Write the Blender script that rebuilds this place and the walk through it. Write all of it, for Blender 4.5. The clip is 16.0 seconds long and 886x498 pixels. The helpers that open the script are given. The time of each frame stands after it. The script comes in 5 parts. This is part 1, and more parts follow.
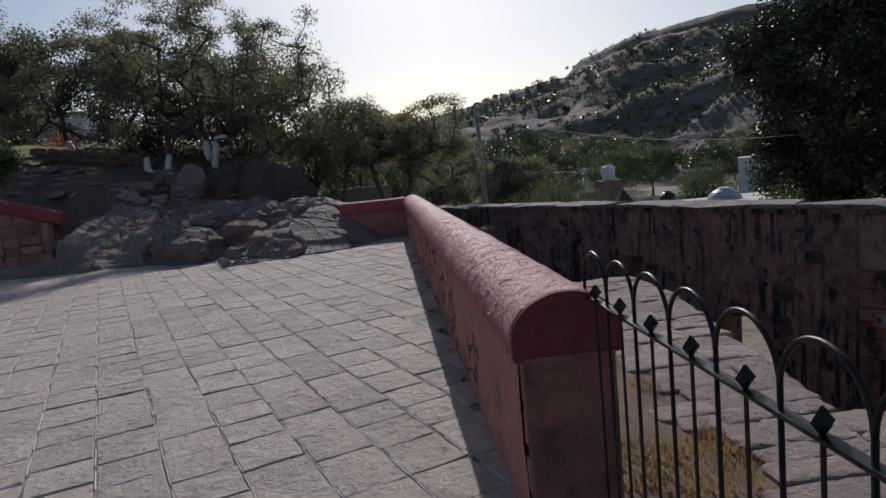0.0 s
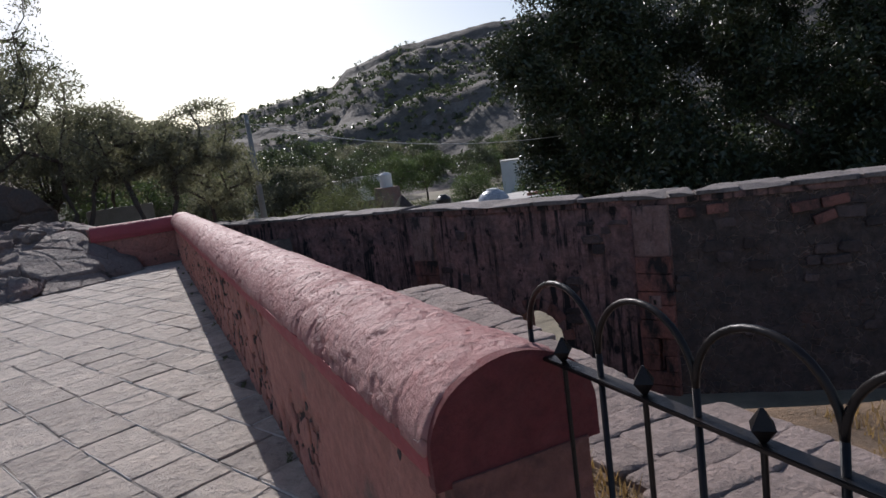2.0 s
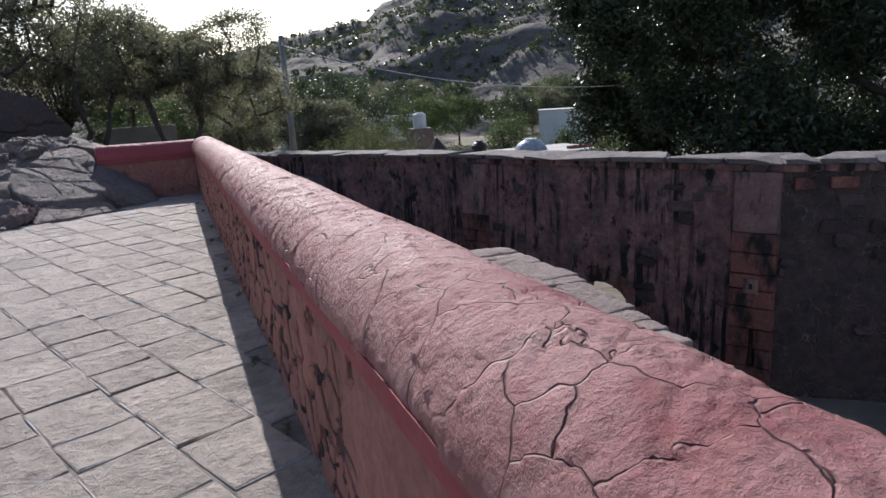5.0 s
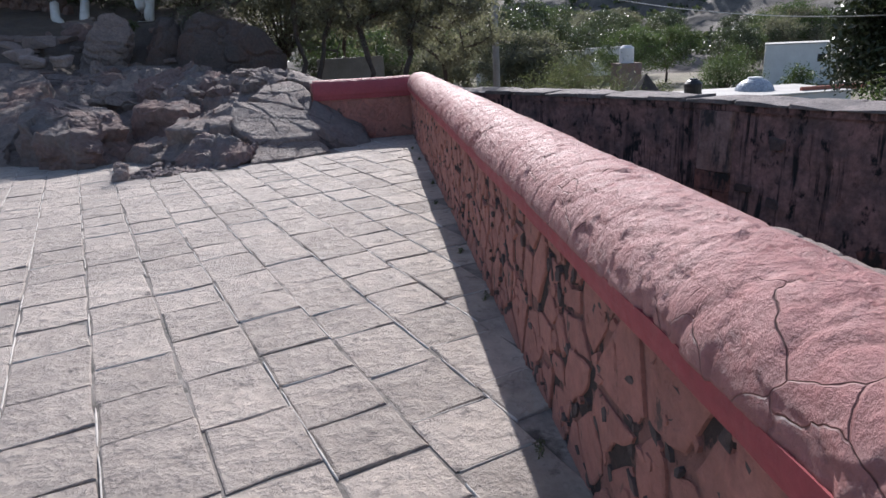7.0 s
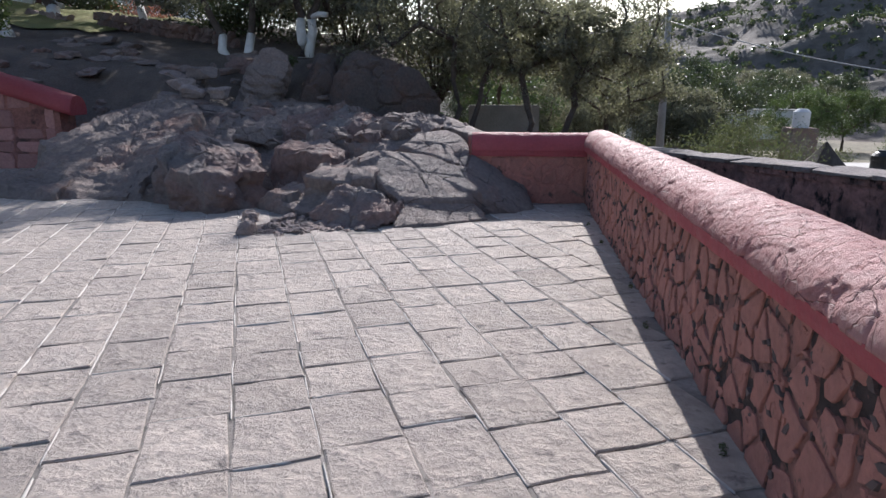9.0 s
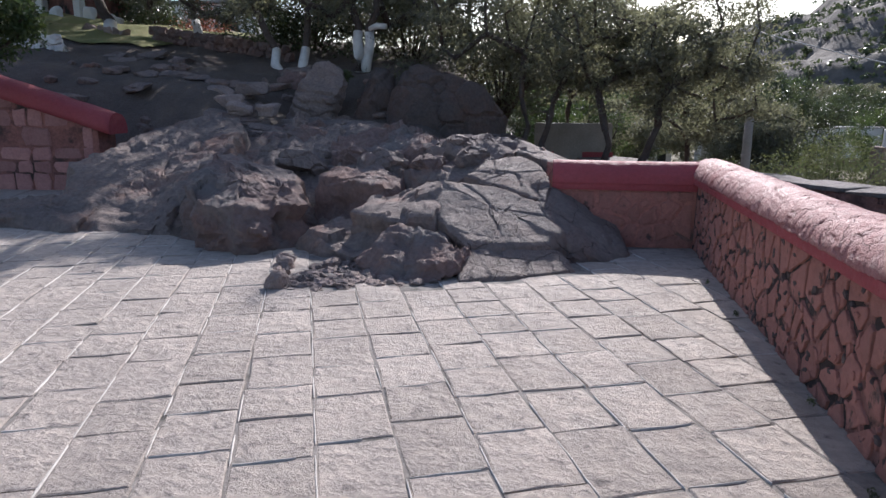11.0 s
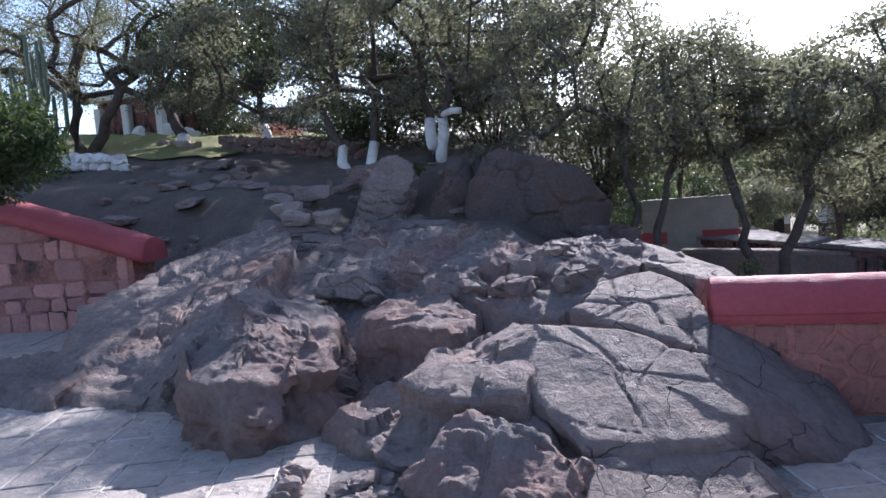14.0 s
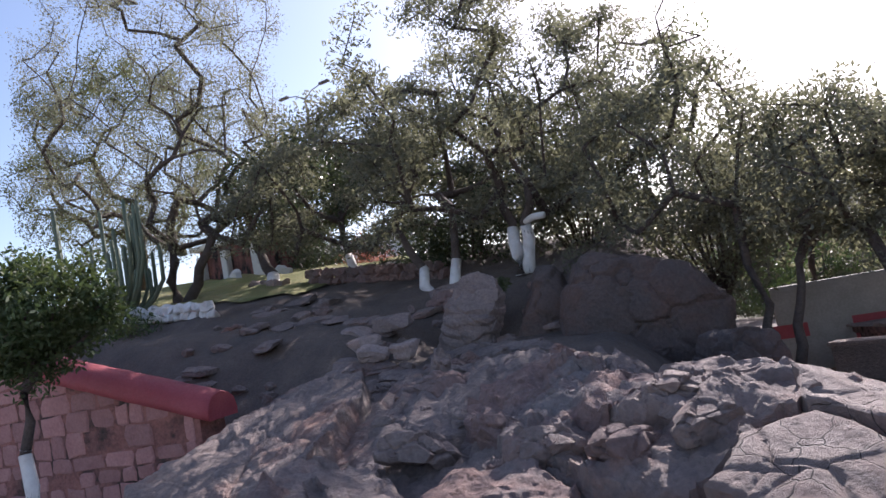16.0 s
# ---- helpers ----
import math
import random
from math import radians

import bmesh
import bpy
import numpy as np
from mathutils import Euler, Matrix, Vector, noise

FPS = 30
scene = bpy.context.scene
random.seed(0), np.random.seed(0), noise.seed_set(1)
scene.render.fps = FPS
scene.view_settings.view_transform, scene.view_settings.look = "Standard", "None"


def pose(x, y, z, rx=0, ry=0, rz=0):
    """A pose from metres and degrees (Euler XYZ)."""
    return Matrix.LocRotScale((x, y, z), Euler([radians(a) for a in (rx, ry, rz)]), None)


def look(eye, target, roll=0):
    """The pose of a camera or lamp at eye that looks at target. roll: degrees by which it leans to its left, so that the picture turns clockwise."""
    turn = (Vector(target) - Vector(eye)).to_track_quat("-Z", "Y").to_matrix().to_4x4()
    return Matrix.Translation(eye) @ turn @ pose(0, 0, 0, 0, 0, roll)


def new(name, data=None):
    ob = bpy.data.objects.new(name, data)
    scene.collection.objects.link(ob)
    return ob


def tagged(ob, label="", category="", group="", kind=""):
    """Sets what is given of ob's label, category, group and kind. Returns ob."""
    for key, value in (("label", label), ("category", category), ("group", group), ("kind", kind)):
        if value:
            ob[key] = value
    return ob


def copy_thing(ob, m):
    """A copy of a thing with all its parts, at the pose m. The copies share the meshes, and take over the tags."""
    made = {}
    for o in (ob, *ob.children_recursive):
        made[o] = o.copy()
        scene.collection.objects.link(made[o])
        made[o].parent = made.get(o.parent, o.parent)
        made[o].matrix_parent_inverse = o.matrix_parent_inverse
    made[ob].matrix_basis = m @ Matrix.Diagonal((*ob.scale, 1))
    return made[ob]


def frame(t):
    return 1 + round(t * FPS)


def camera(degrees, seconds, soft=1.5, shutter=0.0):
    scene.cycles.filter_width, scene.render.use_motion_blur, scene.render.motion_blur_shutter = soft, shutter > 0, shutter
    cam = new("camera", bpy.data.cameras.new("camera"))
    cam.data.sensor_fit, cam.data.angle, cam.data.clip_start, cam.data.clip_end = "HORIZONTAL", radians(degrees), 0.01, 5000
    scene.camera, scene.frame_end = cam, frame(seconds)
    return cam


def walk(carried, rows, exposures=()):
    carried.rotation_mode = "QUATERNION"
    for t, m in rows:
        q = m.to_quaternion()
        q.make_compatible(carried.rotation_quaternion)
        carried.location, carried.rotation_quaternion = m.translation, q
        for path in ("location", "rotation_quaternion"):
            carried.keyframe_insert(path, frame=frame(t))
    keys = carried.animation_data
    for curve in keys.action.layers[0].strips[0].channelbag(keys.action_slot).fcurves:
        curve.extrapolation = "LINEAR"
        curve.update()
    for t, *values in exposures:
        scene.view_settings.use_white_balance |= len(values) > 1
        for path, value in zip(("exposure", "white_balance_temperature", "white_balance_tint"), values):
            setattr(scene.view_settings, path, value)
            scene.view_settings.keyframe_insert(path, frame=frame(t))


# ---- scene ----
cam = camera(68.8, 16.0)
PATH = [
    (0, (-0.726, -2.494, 1.621), (-0.562, -0.517, 1.365), -5.6),
    (0.5, (-0.834, -2.265, 1.624), (-0.477, -0.311, 1.392), -7.4),
    (1, (-0.922, -1.91, 1.601), (-0.356, -0.02, 1.277), -7.7),
    (1.5, (-0.817, -1.552, 1.563), (-0.15, 0.304, 1.228), -9.5),
    (2, (-0.753, -1.262, 1.56), (0.057, 0.541, 1.257), -7.6),
    (2.5, (-0.734, -0.943, 1.552), (0.19, 0.787, 1.158), -4.4),
    (3, (-0.633, -0.546, 1.525), (0.206, 1.225, 1.129), -5.1),
    (5.5, (-0.611, 1.293, 1.427), (0.037, 3.117, 0.925), -2.0),
    (6, (-0.686, 1.661, 1.481), (-0.194, 3.515, 0.913), -0.5),
    (6.5, (-0.805, 2.115, 1.464), (-0.428, 3.973, 0.827), -0.1),
    (7, (-0.856, 2.568, 1.487), (-0.677, 4.461, 0.867), -3.1),
    (7.5, (-0.967, 3.014, 1.491), (-0.697, 4.876, 0.814), -1.0),
    (8, (-1.017, 3.475, 1.533), (-0.887, 5.362, 0.882), -6.2),
    (8.5, (-1.113, 3.907, 1.5), (-1.047, 5.787, 0.821), -4.0),
    (9, (-1.255, 4.391, 1.517), (-1.454, 6.322, 1.036), 0.1),
    (11.5, (-1.693, 6.267, 1.571), (-2.119, 8.179, 1.165), -1.1),
    (12, (-1.782, 6.713, 1.592), (-2.299, 8.616, 1.257), -2.1),
    (12.5, (-1.878, 7.179, 1.617), (-2.424, 9.078, 1.305), 0.1),
    (13, (-1.91, 7.617, 1.641), (-2.556, 9.493, 1.389), -3.7),
    (13.5, (-1.982, 8.053, 1.694), (-2.539, 9.964, 1.498), -3.6),
    (14, (-2.049, 8.375, 1.741), (-2.705, 10.255, 1.557), -4.8),
    (14.5, (-2.02, 8.815, 1.744), (-2.748, 10.671, 1.584), -7.6),
    (15, (-2.156, 9.151, 1.811), (-2.836, 11.024, 1.648), -7.7),
    (15.5, (-2.18, 9.335, 1.898), (-3.044, 11.138, 1.941), -12.8),
    (16, (-2.163, 9.679, 1.865), (-3.073, 11.45, 2.059), -11.0),
]
walk(cam, [(t, look(eye, target, roll)) for t, eye, target, roll in PATH],
     [(0, -0.75, 6200, 14), (0.6, -0.85, 6200, 14), (1.5, -0.45, 6200, 14), (3, -0.28, 6200, 13), (5.5, 0.16, 6100, 13), (7, 0.36, 6100, 13), (11.5, 0.4, 6100, 15), (12.5, 0.42, 6100, 16), (13, 0.38, 5800, 16),
      (13.5, 0.85, 5700, 17), (14, 1.05, 5700, 17), (14.5, 1.0, 5800, 18), (15.1, 1.0, 5900, 18), (15.5, 1.3, 6200, 20), (16, 0.9, 6300, 22)])


# ---------------------------------------------------------------- light
SUN = Vector((0.15, 1.5, 1.0)).normalized()
world = bpy.data.worlds.new("world")
scene.world = world
world.use_nodes = True
sky = world.node_tree.nodes.new("ShaderNodeTexSky")
sky.sky_type = "NISHITA"
sky.sun_disc = False
sky.sun_elevation = math.asin(SUN.z)
sky.sun_rotation = math.atan2(SUN.x, SUN.y)
sky.dust_density = 1.2
sky.air_density = 1.0
background = world.node_tree.nodes["Background"]
world.node_tree.links.new(sky.outputs[0], background.inputs[0])
background.inputs[1].default_value = 0.118
lamp = bpy.data.lights.new("sun", "SUN")
lamp.energy, lamp.angle, lamp.color = 5.0, radians(0.55), (1.0, 0.96, 0.90)
new("sun", lamp).matrix_world = look(SUN * 60, (0, 0, 0))


# ---------------------------------------------------------------- materials
def material(name, a, b, scale=2.0, fine=40.0, rough=0.85, bump=0.3, grain=0.35, vary=0.0, dist=0.02,
             stain=None, stain_scale=0.7, stain_at=(0.55, 0.7), stretch=(1, 1, 1), crack=None, metal=0.0, leaf=0.0, soft=0.7, streak=None):
    """Two base colours mixed in blotches, fine grain on top, relief, and optionally stains and cracks."""
    m = bpy.data.materials.new(name)
    m.use_nodes = True
    n, l = m.node_tree.nodes, m.node_tree.links
    bsdf = n["Principled BSDF"]
    geo = n.new("ShaderNodeNewGeometry")
    mapping = n.new("ShaderNodeMapping")
    mapping.inputs["Scale"].default_value = stretch
    l.new(geo.outputs["Position"], mapping.inputs["Vector"])

    def tex(s, detail=6.0, r=0.6, src=None):
        t = n.new("ShaderNodeTexNoise")
        t.inputs["Scale"].default_value, t.inputs["Detail"].default_value, t.inputs["Roughness"].default_value = s, detail, r
        l.new((src or geo.outputs["Position"]), t.inputs["Vector"])
        return t.outputs["Fac"]

    def ramp(src, lo, hi, v0=0.0, v1=1.0):
        r = n.new("ShaderNodeMapRange")
        r.inputs["From Min"].default_value, r.inputs["From Max"].default_value = lo, hi
        r.inputs["To Min"].default_value, r.inputs["To Max"].default_value = v0, v1
        l.new(src, r.inputs["Value"])
        return r.outputs["Result"]

    def mix(fac, x, y, kind="MIX"):
        k = n.new("ShaderNodeMix")
        k.data_type, k.blend_type = "RGBA", kind
        for v, s in ((fac, k.inputs[0]), (x, k.inputs[6]), (y, k.inputs[7])):
            if isinstance(v, (int, float)):
                s.default_value = v
            elif isinstance(v, tuple):
                s.default_value = (*v, 1.0)
            else:
                l.new(v, s)
        return k.outputs[2]

    def mul(x, y, op="MULTIPLY"):
        k = n.new("ShaderNodeMath")
        k.operation = op
        for v, s in ((x, k.inputs[0]), (y, k.inputs[1])):
            if isinstance(v, (int, float)):
                s.default_value = v
            else:
                l.new(v, s)
        return k.outputs[0]

    colour = mix(ramp(tex(scale), 0.35, 0.65), a, b)
    g = tex(fine, 8.0, soft)
    val = ramp(g, 0.25, 0.75, 1.0 - grain, 1.0 + grain)
    if vary:
        info = n.new("ShaderNodeObjectInfo")
        val = mul(val, ramp(info.outputs["Random"], 0.0, 1.0, 1.0 - vary, 1.0 + vary))
    if stain:
        colour = mix(ramp(tex(stain_scale, 8.0, 0.65, mapping.outputs["Vector"]), *stain_at), colour, stain)
    if streak:
        run = n.new("ShaderNodeMapping")
        run.inputs["Scale"].default_value = (5.0, 5.0, 0.22)
        l.new(geo.outputs["Position"], run.inputs["Vector"])
        colour = mix(mul(ramp(tex(1.0, 6.0, 0.65, run.outputs["Vector"]), 0.5, 0.58), ramp(tex(0.5, 3.0), 0.42, 0.52)), colour, streak)
    height = mul(g, 1.0)
    if crack:
        v = n.new("ShaderNodeTexVoronoi")
        v.feature = "DISTANCE_TO_EDGE"
        v.inputs["Scale"].default_value = crack[0]
        w = n.new("ShaderNodeVectorMath")
        w.operation = "ADD"
        wn = n.new("ShaderNodeTexNoise")
        wn.inputs["Scale"].default_value = 3.0
        wn.inputs["Detail"].default_value = 4.0
        l.new(geo.outputs["Position"], wn.inputs["Vector"])
        l.new(geo.outputs["Position"], w.inputs[0])
        soft = n.new("ShaderNodeVectorMath")
        soft.operation = "SCALE"
        soft.inputs["Scale"].default_value = 0.22
        l.new(wn.outputs["Color"], soft.inputs[0])
        l.new(soft.outputs[0], w.inputs[1])
        l.new(w.outputs[0], v.inputs["Vector"])
        edge = ramp(v.outputs["Distance"], 0.0, crack[1])
        gate = ramp(tex(1.3, 3.0), 0.43, 0.52)
        inv = mul(mul(1.0, edge, "SUBTRACT"), gate)
        colour = mix(inv, colour, crack[2])
        height = mul(height, mul(inv, 0.6), "SUBTRACT")
    colour = mix(1.0, colour, val, "MULTIPLY")
    l.new(colour, bsdf.inputs["Base Color"])
    l.new(ramp(tex(fine * 0.4, 3.0), 0.3, 0.7, max(rough - 0.12, 0.02), min(rough + 0.1, 1.0)), bsdf.inputs["Roughness"])
    bsdf.inputs["Metallic"].default_value = metal
    bp = n.new("ShaderNodeBump")
    bp.inputs["Strength"].default_value, bp.inputs["Distance"].default_value = bump, dist
    l.new(height, bp.inputs["Height"])
    l.new(bp.outputs[0], bsdf.inputs["Normal"])
    if leaf:
        tr = n.new("ShaderNodeBsdfTranslucent")
        l.new(mix(1.0, colour, (1.08, 1.1, 0.82), "MULTIPLY"), tr.inputs["Color"])
        ms = n.new("ShaderNodeMixShader")
        ms.inputs[0].default_value = leaf
        l.new(bsdf.outputs[0], ms.inputs[1])
        l.new(tr.outputs[0], ms.inputs[2])
        l.new(ms.outputs[0], n["Material Output"].inputs[0])
    return m


PAVER = material("paver_stone", (0.47, 0.398, 0.345), (0.37, 0.314, 0.276), 1.6, 11, 0.85, 1.0, 0.26, 0.13, 0.05,
                 stain=(0.20, 0.17, 0.155), stain_scale=8.0, stain_at=(0.58, 0.68), soft=0.68)
MORTAR = material("mortar_bed", (0.30, 0.265, 0.24), (0.17, 0.15, 0.135), 2.5, 30, 0.95, 0.6, 0.3, stain=(0.09, 0.08, 0.07), stain_scale=4.0, stain_at=(0.54, 0.62))
JOINT = material("pale_joint_mortar", (0.66, 0.615, 0.57), (0.50, 0.46, 0.42), 3.0, 40, 0.95, 0.6, 0.25)
RED = material("red_plaster", (0.335, 0.128, 0.122), (0.41, 0.20, 0.188), 1.8, 34, 0.66, 1.0, 0.24, 0, 0.02,
               stain=(0.26, 0.065, 0.068), stain_scale=1.6, stain_at=(0.56, 0.66), crack=(5.0, 0.012, (0.20, 0.07, 0.068)), soft=0.66)
RED_FLAT = material("red_plaster_smooth", (0.30, 0.05, 0.06), (0.34, 0.065, 0.074), 1.5, 30, 0.7, 0.5, 0.2, 0, 0.02)
# coping red taken down to hold the shade of the wall's sunless end
SHADED_RED = material("shaded_red_plaster", (0.19, 0.034, 0.038), (0.13, 0.028, 0.03), 2.0, 24, 0.8, 0.8, 0.35, 0, 0.03, stain=(0.06, 0.025, 0.025), stain_scale=3.0, stain_at=(0.55, 0.68))
SALMON = material("salmon_plaster", (0.48, 0.21, 0.17), (0.40, 0.17, 0.14), 2.2, 22, 0.88, 0.9, 0.3, 0, 0.03,
                  stain=(0.20, 0.13, 0.11), stain_scale=2.4, stain_at=(0.56, 0.68))
RUBBLE_BED = material("rubble_bed", (0.40, 0.185, 0.15), (0.27, 0.135, 0.115), 4.0, 16, 0.95, 1.0, 0.35, 0, 0.06,
                      stain=(0.065, 0.045, 0.042), stain_scale=5.5, stain_at=(0.47, 0.53), stretch=(1, 1.1, 0.8))
# grime stains over salmon tones darkened for the shade on the wall end
END = material("grimy_shaded_plaster", (0.36, 0.15, 0.125), (0.24, 0.105, 0.09), 2.4, 18, 0.92, 1.0, 0.35, 0, 0.05,
               stain=(0.07, 0.045, 0.04), stain_scale=2.2, stain_at=(0.48, 0.62))
SALMON_STONE = material("salmon_stone", (0.43, 0.19, 0.155), (0.36, 0.16, 0.13), 3.0, 18, 0.9, 1.0, 0.25, 0.07, 0.03,
                        stain=(0.13, 0.08, 0.07), stain_scale=7.0, stain_at=(0.6, 0.66), stretch=(1, 1.5, 0.8))
PINK_BLOCK = material("pink_block", (0.40, 0.20, 0.18), (0.34, 0.16, 0.15), 2.5, 24, 0.85, 0.8, 0.25, 0.2, 0.02)
ROCK = material("rock", (0.27, 0.205, 0.18), (0.19, 0.15, 0.137), 1.1, 18, 0.85, 1.0, 0.35, 0.08, 0.05,
                stain=(0.30, 0.16, 0.12), stain_scale=0.9, stain_at=(0.52, 0.72))
# darker copy of the rock, with the trees' shade put into its base colours
ROCK_SHADED = material("rock_with_tree_shade", (0.13, 0.092, 0.08), (0.10, 0.08, 0.074), 1.1, 18, 0.9, 1.0, 0.35, 0.08, 0.05,
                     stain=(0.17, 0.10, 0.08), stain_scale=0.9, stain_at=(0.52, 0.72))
ROCK_FLAT = material("rock_sheet", (0.265, 0.205, 0.178), (0.205, 0.16, 0.142), 1.4, 16, 0.82, 1.0, 0.3, 0.05, 0.05,
                     stain=(0.22, 0.15, 0.13), stain_scale=1.1, stain_at=(0.55, 0.7), crack=(3.0, 0.012, (0.05, 0.04, 0.04)))
ROCK_RED = material("rock_red", (0.25, 0.155, 0.13), (0.18, 0.125, 0.115), 1.3, 18, 0.88, 1.0, 0.35, 0.08, 0.05,
                    stain=(0.20, 0.17, 0.16), stain_scale=1.1, stain_at=(0.5, 0.65))
PALE_PLASTER = material("pale_worn_plaster", (0.36, 0.235, 0.21), (0.25, 0.15, 0.135), 2.5, 12, 0.92, 1.0, 0.35, 0.1, 0.04,
                        stain=(0.06, 0.05, 0.05), stain_scale=3.0, stain_at=(0.5, 0.62), stretch=(1, 1, 0.3))
EARTH = material("earth", (0.17, 0.128, 0.104), (0.115, 0.09, 0.078), 1.5, 26, 0.95, 1.0, 0.4, 0, 0.05)
GRASS_GROUND = material("dry_grass_ground", (0.27, 0.175, 0.105), (0.17, 0.115, 0.075), 2.0, 30, 0.95, 1.0, 0.4, 0, 0.05)
LAWN = material("lawn", (0.22, 0.24, 0.08), (0.30, 0.26, 0.11), 0.8, 24, 0.95, 1.0, 0.35, 0, 0.05)
AQUEDUCT = material("stained_masonry", (0.36, 0.20, 0.185), (0.15, 0.10, 0.098), 2.2, 8, 0.92, 1.0, 0.5, 0, 0.06,
                    stain=(0.02, 0.018, 0.02), stain_scale=3.6, stain_at=(0.55, 0.63), stretch=(1.0, 1.0, 0.6), streak=(0.022, 0.02, 0.022))
RUBBLE_DARK = material("dark_rubble", (0.13, 0.09, 0.085), (0.07, 0.055, 0.055), 3, 14, 0.95, 1.0, 0.4, 0.45, 0.04)
RUBBLE_WALL = material("bare_rubble_wall", (0.12, 0.085, 0.078), (0.062, 0.05, 0.05), 3.0, 9, 0.95, 1.0, 0.5, 0, 0.06,
                       stain=(0.15, 0.085, 0.075), stain_scale=2.6, stain_at=(0.58, 0.68), crack=(4.5, 0.05, (0.32, 0.23, 0.20)))
AQUEDUCT_TOP = material("weathered_coping", (0.26, 0.22, 0.21), (0.15, 0.13, 0.125), 1.2, 18, 0.92, 1.0, 0.4, 0.1, 0.03)
BRICK_RED = material("red_ashlar", (0.30, 0.125, 0.10), (0.20, 0.095, 0.085), 2.2, 14, 0.9, 1.0, 0.4, 0.2, 0.04,
                     stain=(0.03, 0.025, 0.025), stain_scale=2.2, stain_at=(0.47, 0.6), stretch=(1, 1, 0.5))
LEDGE = material("ledge_stone", (0.35, 0.265, 0.235), (0.25, 0.195, 0.175), 2.0, 20, 0.9, 1.0, 0.35, 0.18, 0.04)
IRON = material("black_iron", (0.012, 0.012, 0.014), (0.03, 0.022, 0.02), 8, 60, 0.38, 0.3, 0.2, 0, 0.004, metal=0.6)
BARK = material("bark", (0.07, 0.05, 0.042), (0.11, 0.085, 0.07), 4, 30, 0.95, 1.0, 0.4, 0, 0.03)
LIMEWASH = material("limewash", (0.72, 0.70, 0.67), (0.58, 0.55, 0.52), 5, 40, 0.9, 0.6, 0.15, 0, 0.02)
LEAF_DARK = material("leaf_dark", (0.06, 0.08, 0.045), (0.08, 0.095, 0.05), 1.5, 9, 0.42, 0.0, 0.5, 0.1, leaf=0.35)
LEAF_GREY = material("leaf_grey", (0.17, 0.168, 0.132), (0.19, 0.186, 0.14), 1.5, 9, 0.6, 0.0, 0.45, 0.1, leaf=0.55)
LEAF_GREEN = material("leaf_green", (0.065, 0.105, 0.04), (0.10, 0.125, 0.05), 1.5, 9, 0.6, 0.0, 0.4, 0.1, leaf=0.4)
LEAF_DEEP = material("leaf_deep", (0.036, 0.05, 0.024), (0.048, 0.062, 0.03), 1.5, 9, 0.4, 0.0, 0.5, 0.1, leaf=0.15)
LEAF_LIGHT = material("leaf_light", (0.11, 0.13, 0.065), (0.13, 0.135, 0.075), 1.5, 9, 0.65, 0.0, 0.4, 0.1, leaf=0.45)
CACTUS = material("cactus_skin", (0.10, 0.14, 0.09), (0.13, 0.15, 0.10), 3, 30, 0.7, 0.3, 0.2)
HILL = material("hillside", (0.145, 0.122, 0.104), (0.118, 0.104, 0.09), 0.05, 0.5, 0.95, 0.5, 0.5, 0, 1.0,
                stain=(0.16, 0.13, 0.11), stain_scale=0.035, stain_at=(0.55, 0.66), stretch=(1, 1, 2.5))
CLIFF = material("cliff_rock", (0.24, 0.205, 0.185), (0.17, 0.15, 0.14), 0.1, 0.8, 0.95, 0.8, 0.4, 0, 1.0, stretch=(1, 1, 0.3))
PLAIN = material("dusty_ground", (0.24, 0.20, 0.15), (0.16, 0.15, 0.10), 0.08, 1.5, 0.95, 0.4, 0.4, 0, 0.3)
WHITE_WALL = material("white_paint", (0.76, 0.75, 0.73), (0.66, 0.65, 0.63), 0.6, 10, 0.85, 0.2, 0.08)
ROOF = material("pale_roof", (0.58, 0.55, 0.51), (0.46, 0.43, 0.40), 0.5, 6, 0.9, 0.2, 0.15)
ROOF_RED = material("red_roof", (0.40, 0.16, 0.11), (0.32, 0.13, 0.10), 0.5, 8, 0.9, 0.2, 0.2)
BLACK_PLASTIC = material("black_plastic", (0.012, 0.012, 0.013), (0.02, 0.02, 0.02), 2, 20, 0.45, 0.1, 0.1)
DOME_TILE = material("glazed_tile", (0.30, 0.34, 0.40), (0.42, 0.45, 0.50), 3.0, 6, 0.3, 0.3, 0.35)
CONCRETE = material("concrete_pole", (0.32, 0.30, 0.28), (0.25, 0.24, 0.22), 2, 20, 0.9, 0.3, 0.2)
WIRE = material("pale_cable", (0.55, 0.54, 0.52), (0.45, 0.44, 0.43), 2, 20, 0.5, 0.0, 0.1)
PINK_FLOWER = material("pink_flowers", (0.42, 0.14, 0.13), (0.34, 0.16, 0.10), 2, 9, 0.6, 0.0, 0.3, leaf=0.3)
DRY = material("dry_grass", (0.40, 0.26, 0.13), (0.30, 0.20, 0.10), 3, 20, 0.8, 0.0, 0.35, leaf=0.3)


# ---------------------------------------------------------------- builders
def mesh_of(name, verts, faces, mat, smooth=False):
    me = bpy.data.meshes.new(name)
    me.from_pydata(verts, [], faces)
    me.materials.append(mat)
    if smooth:
        me.polygons.foreach_set("use_smooth", [True] * len(me.polygons))
    me.update()
    return me


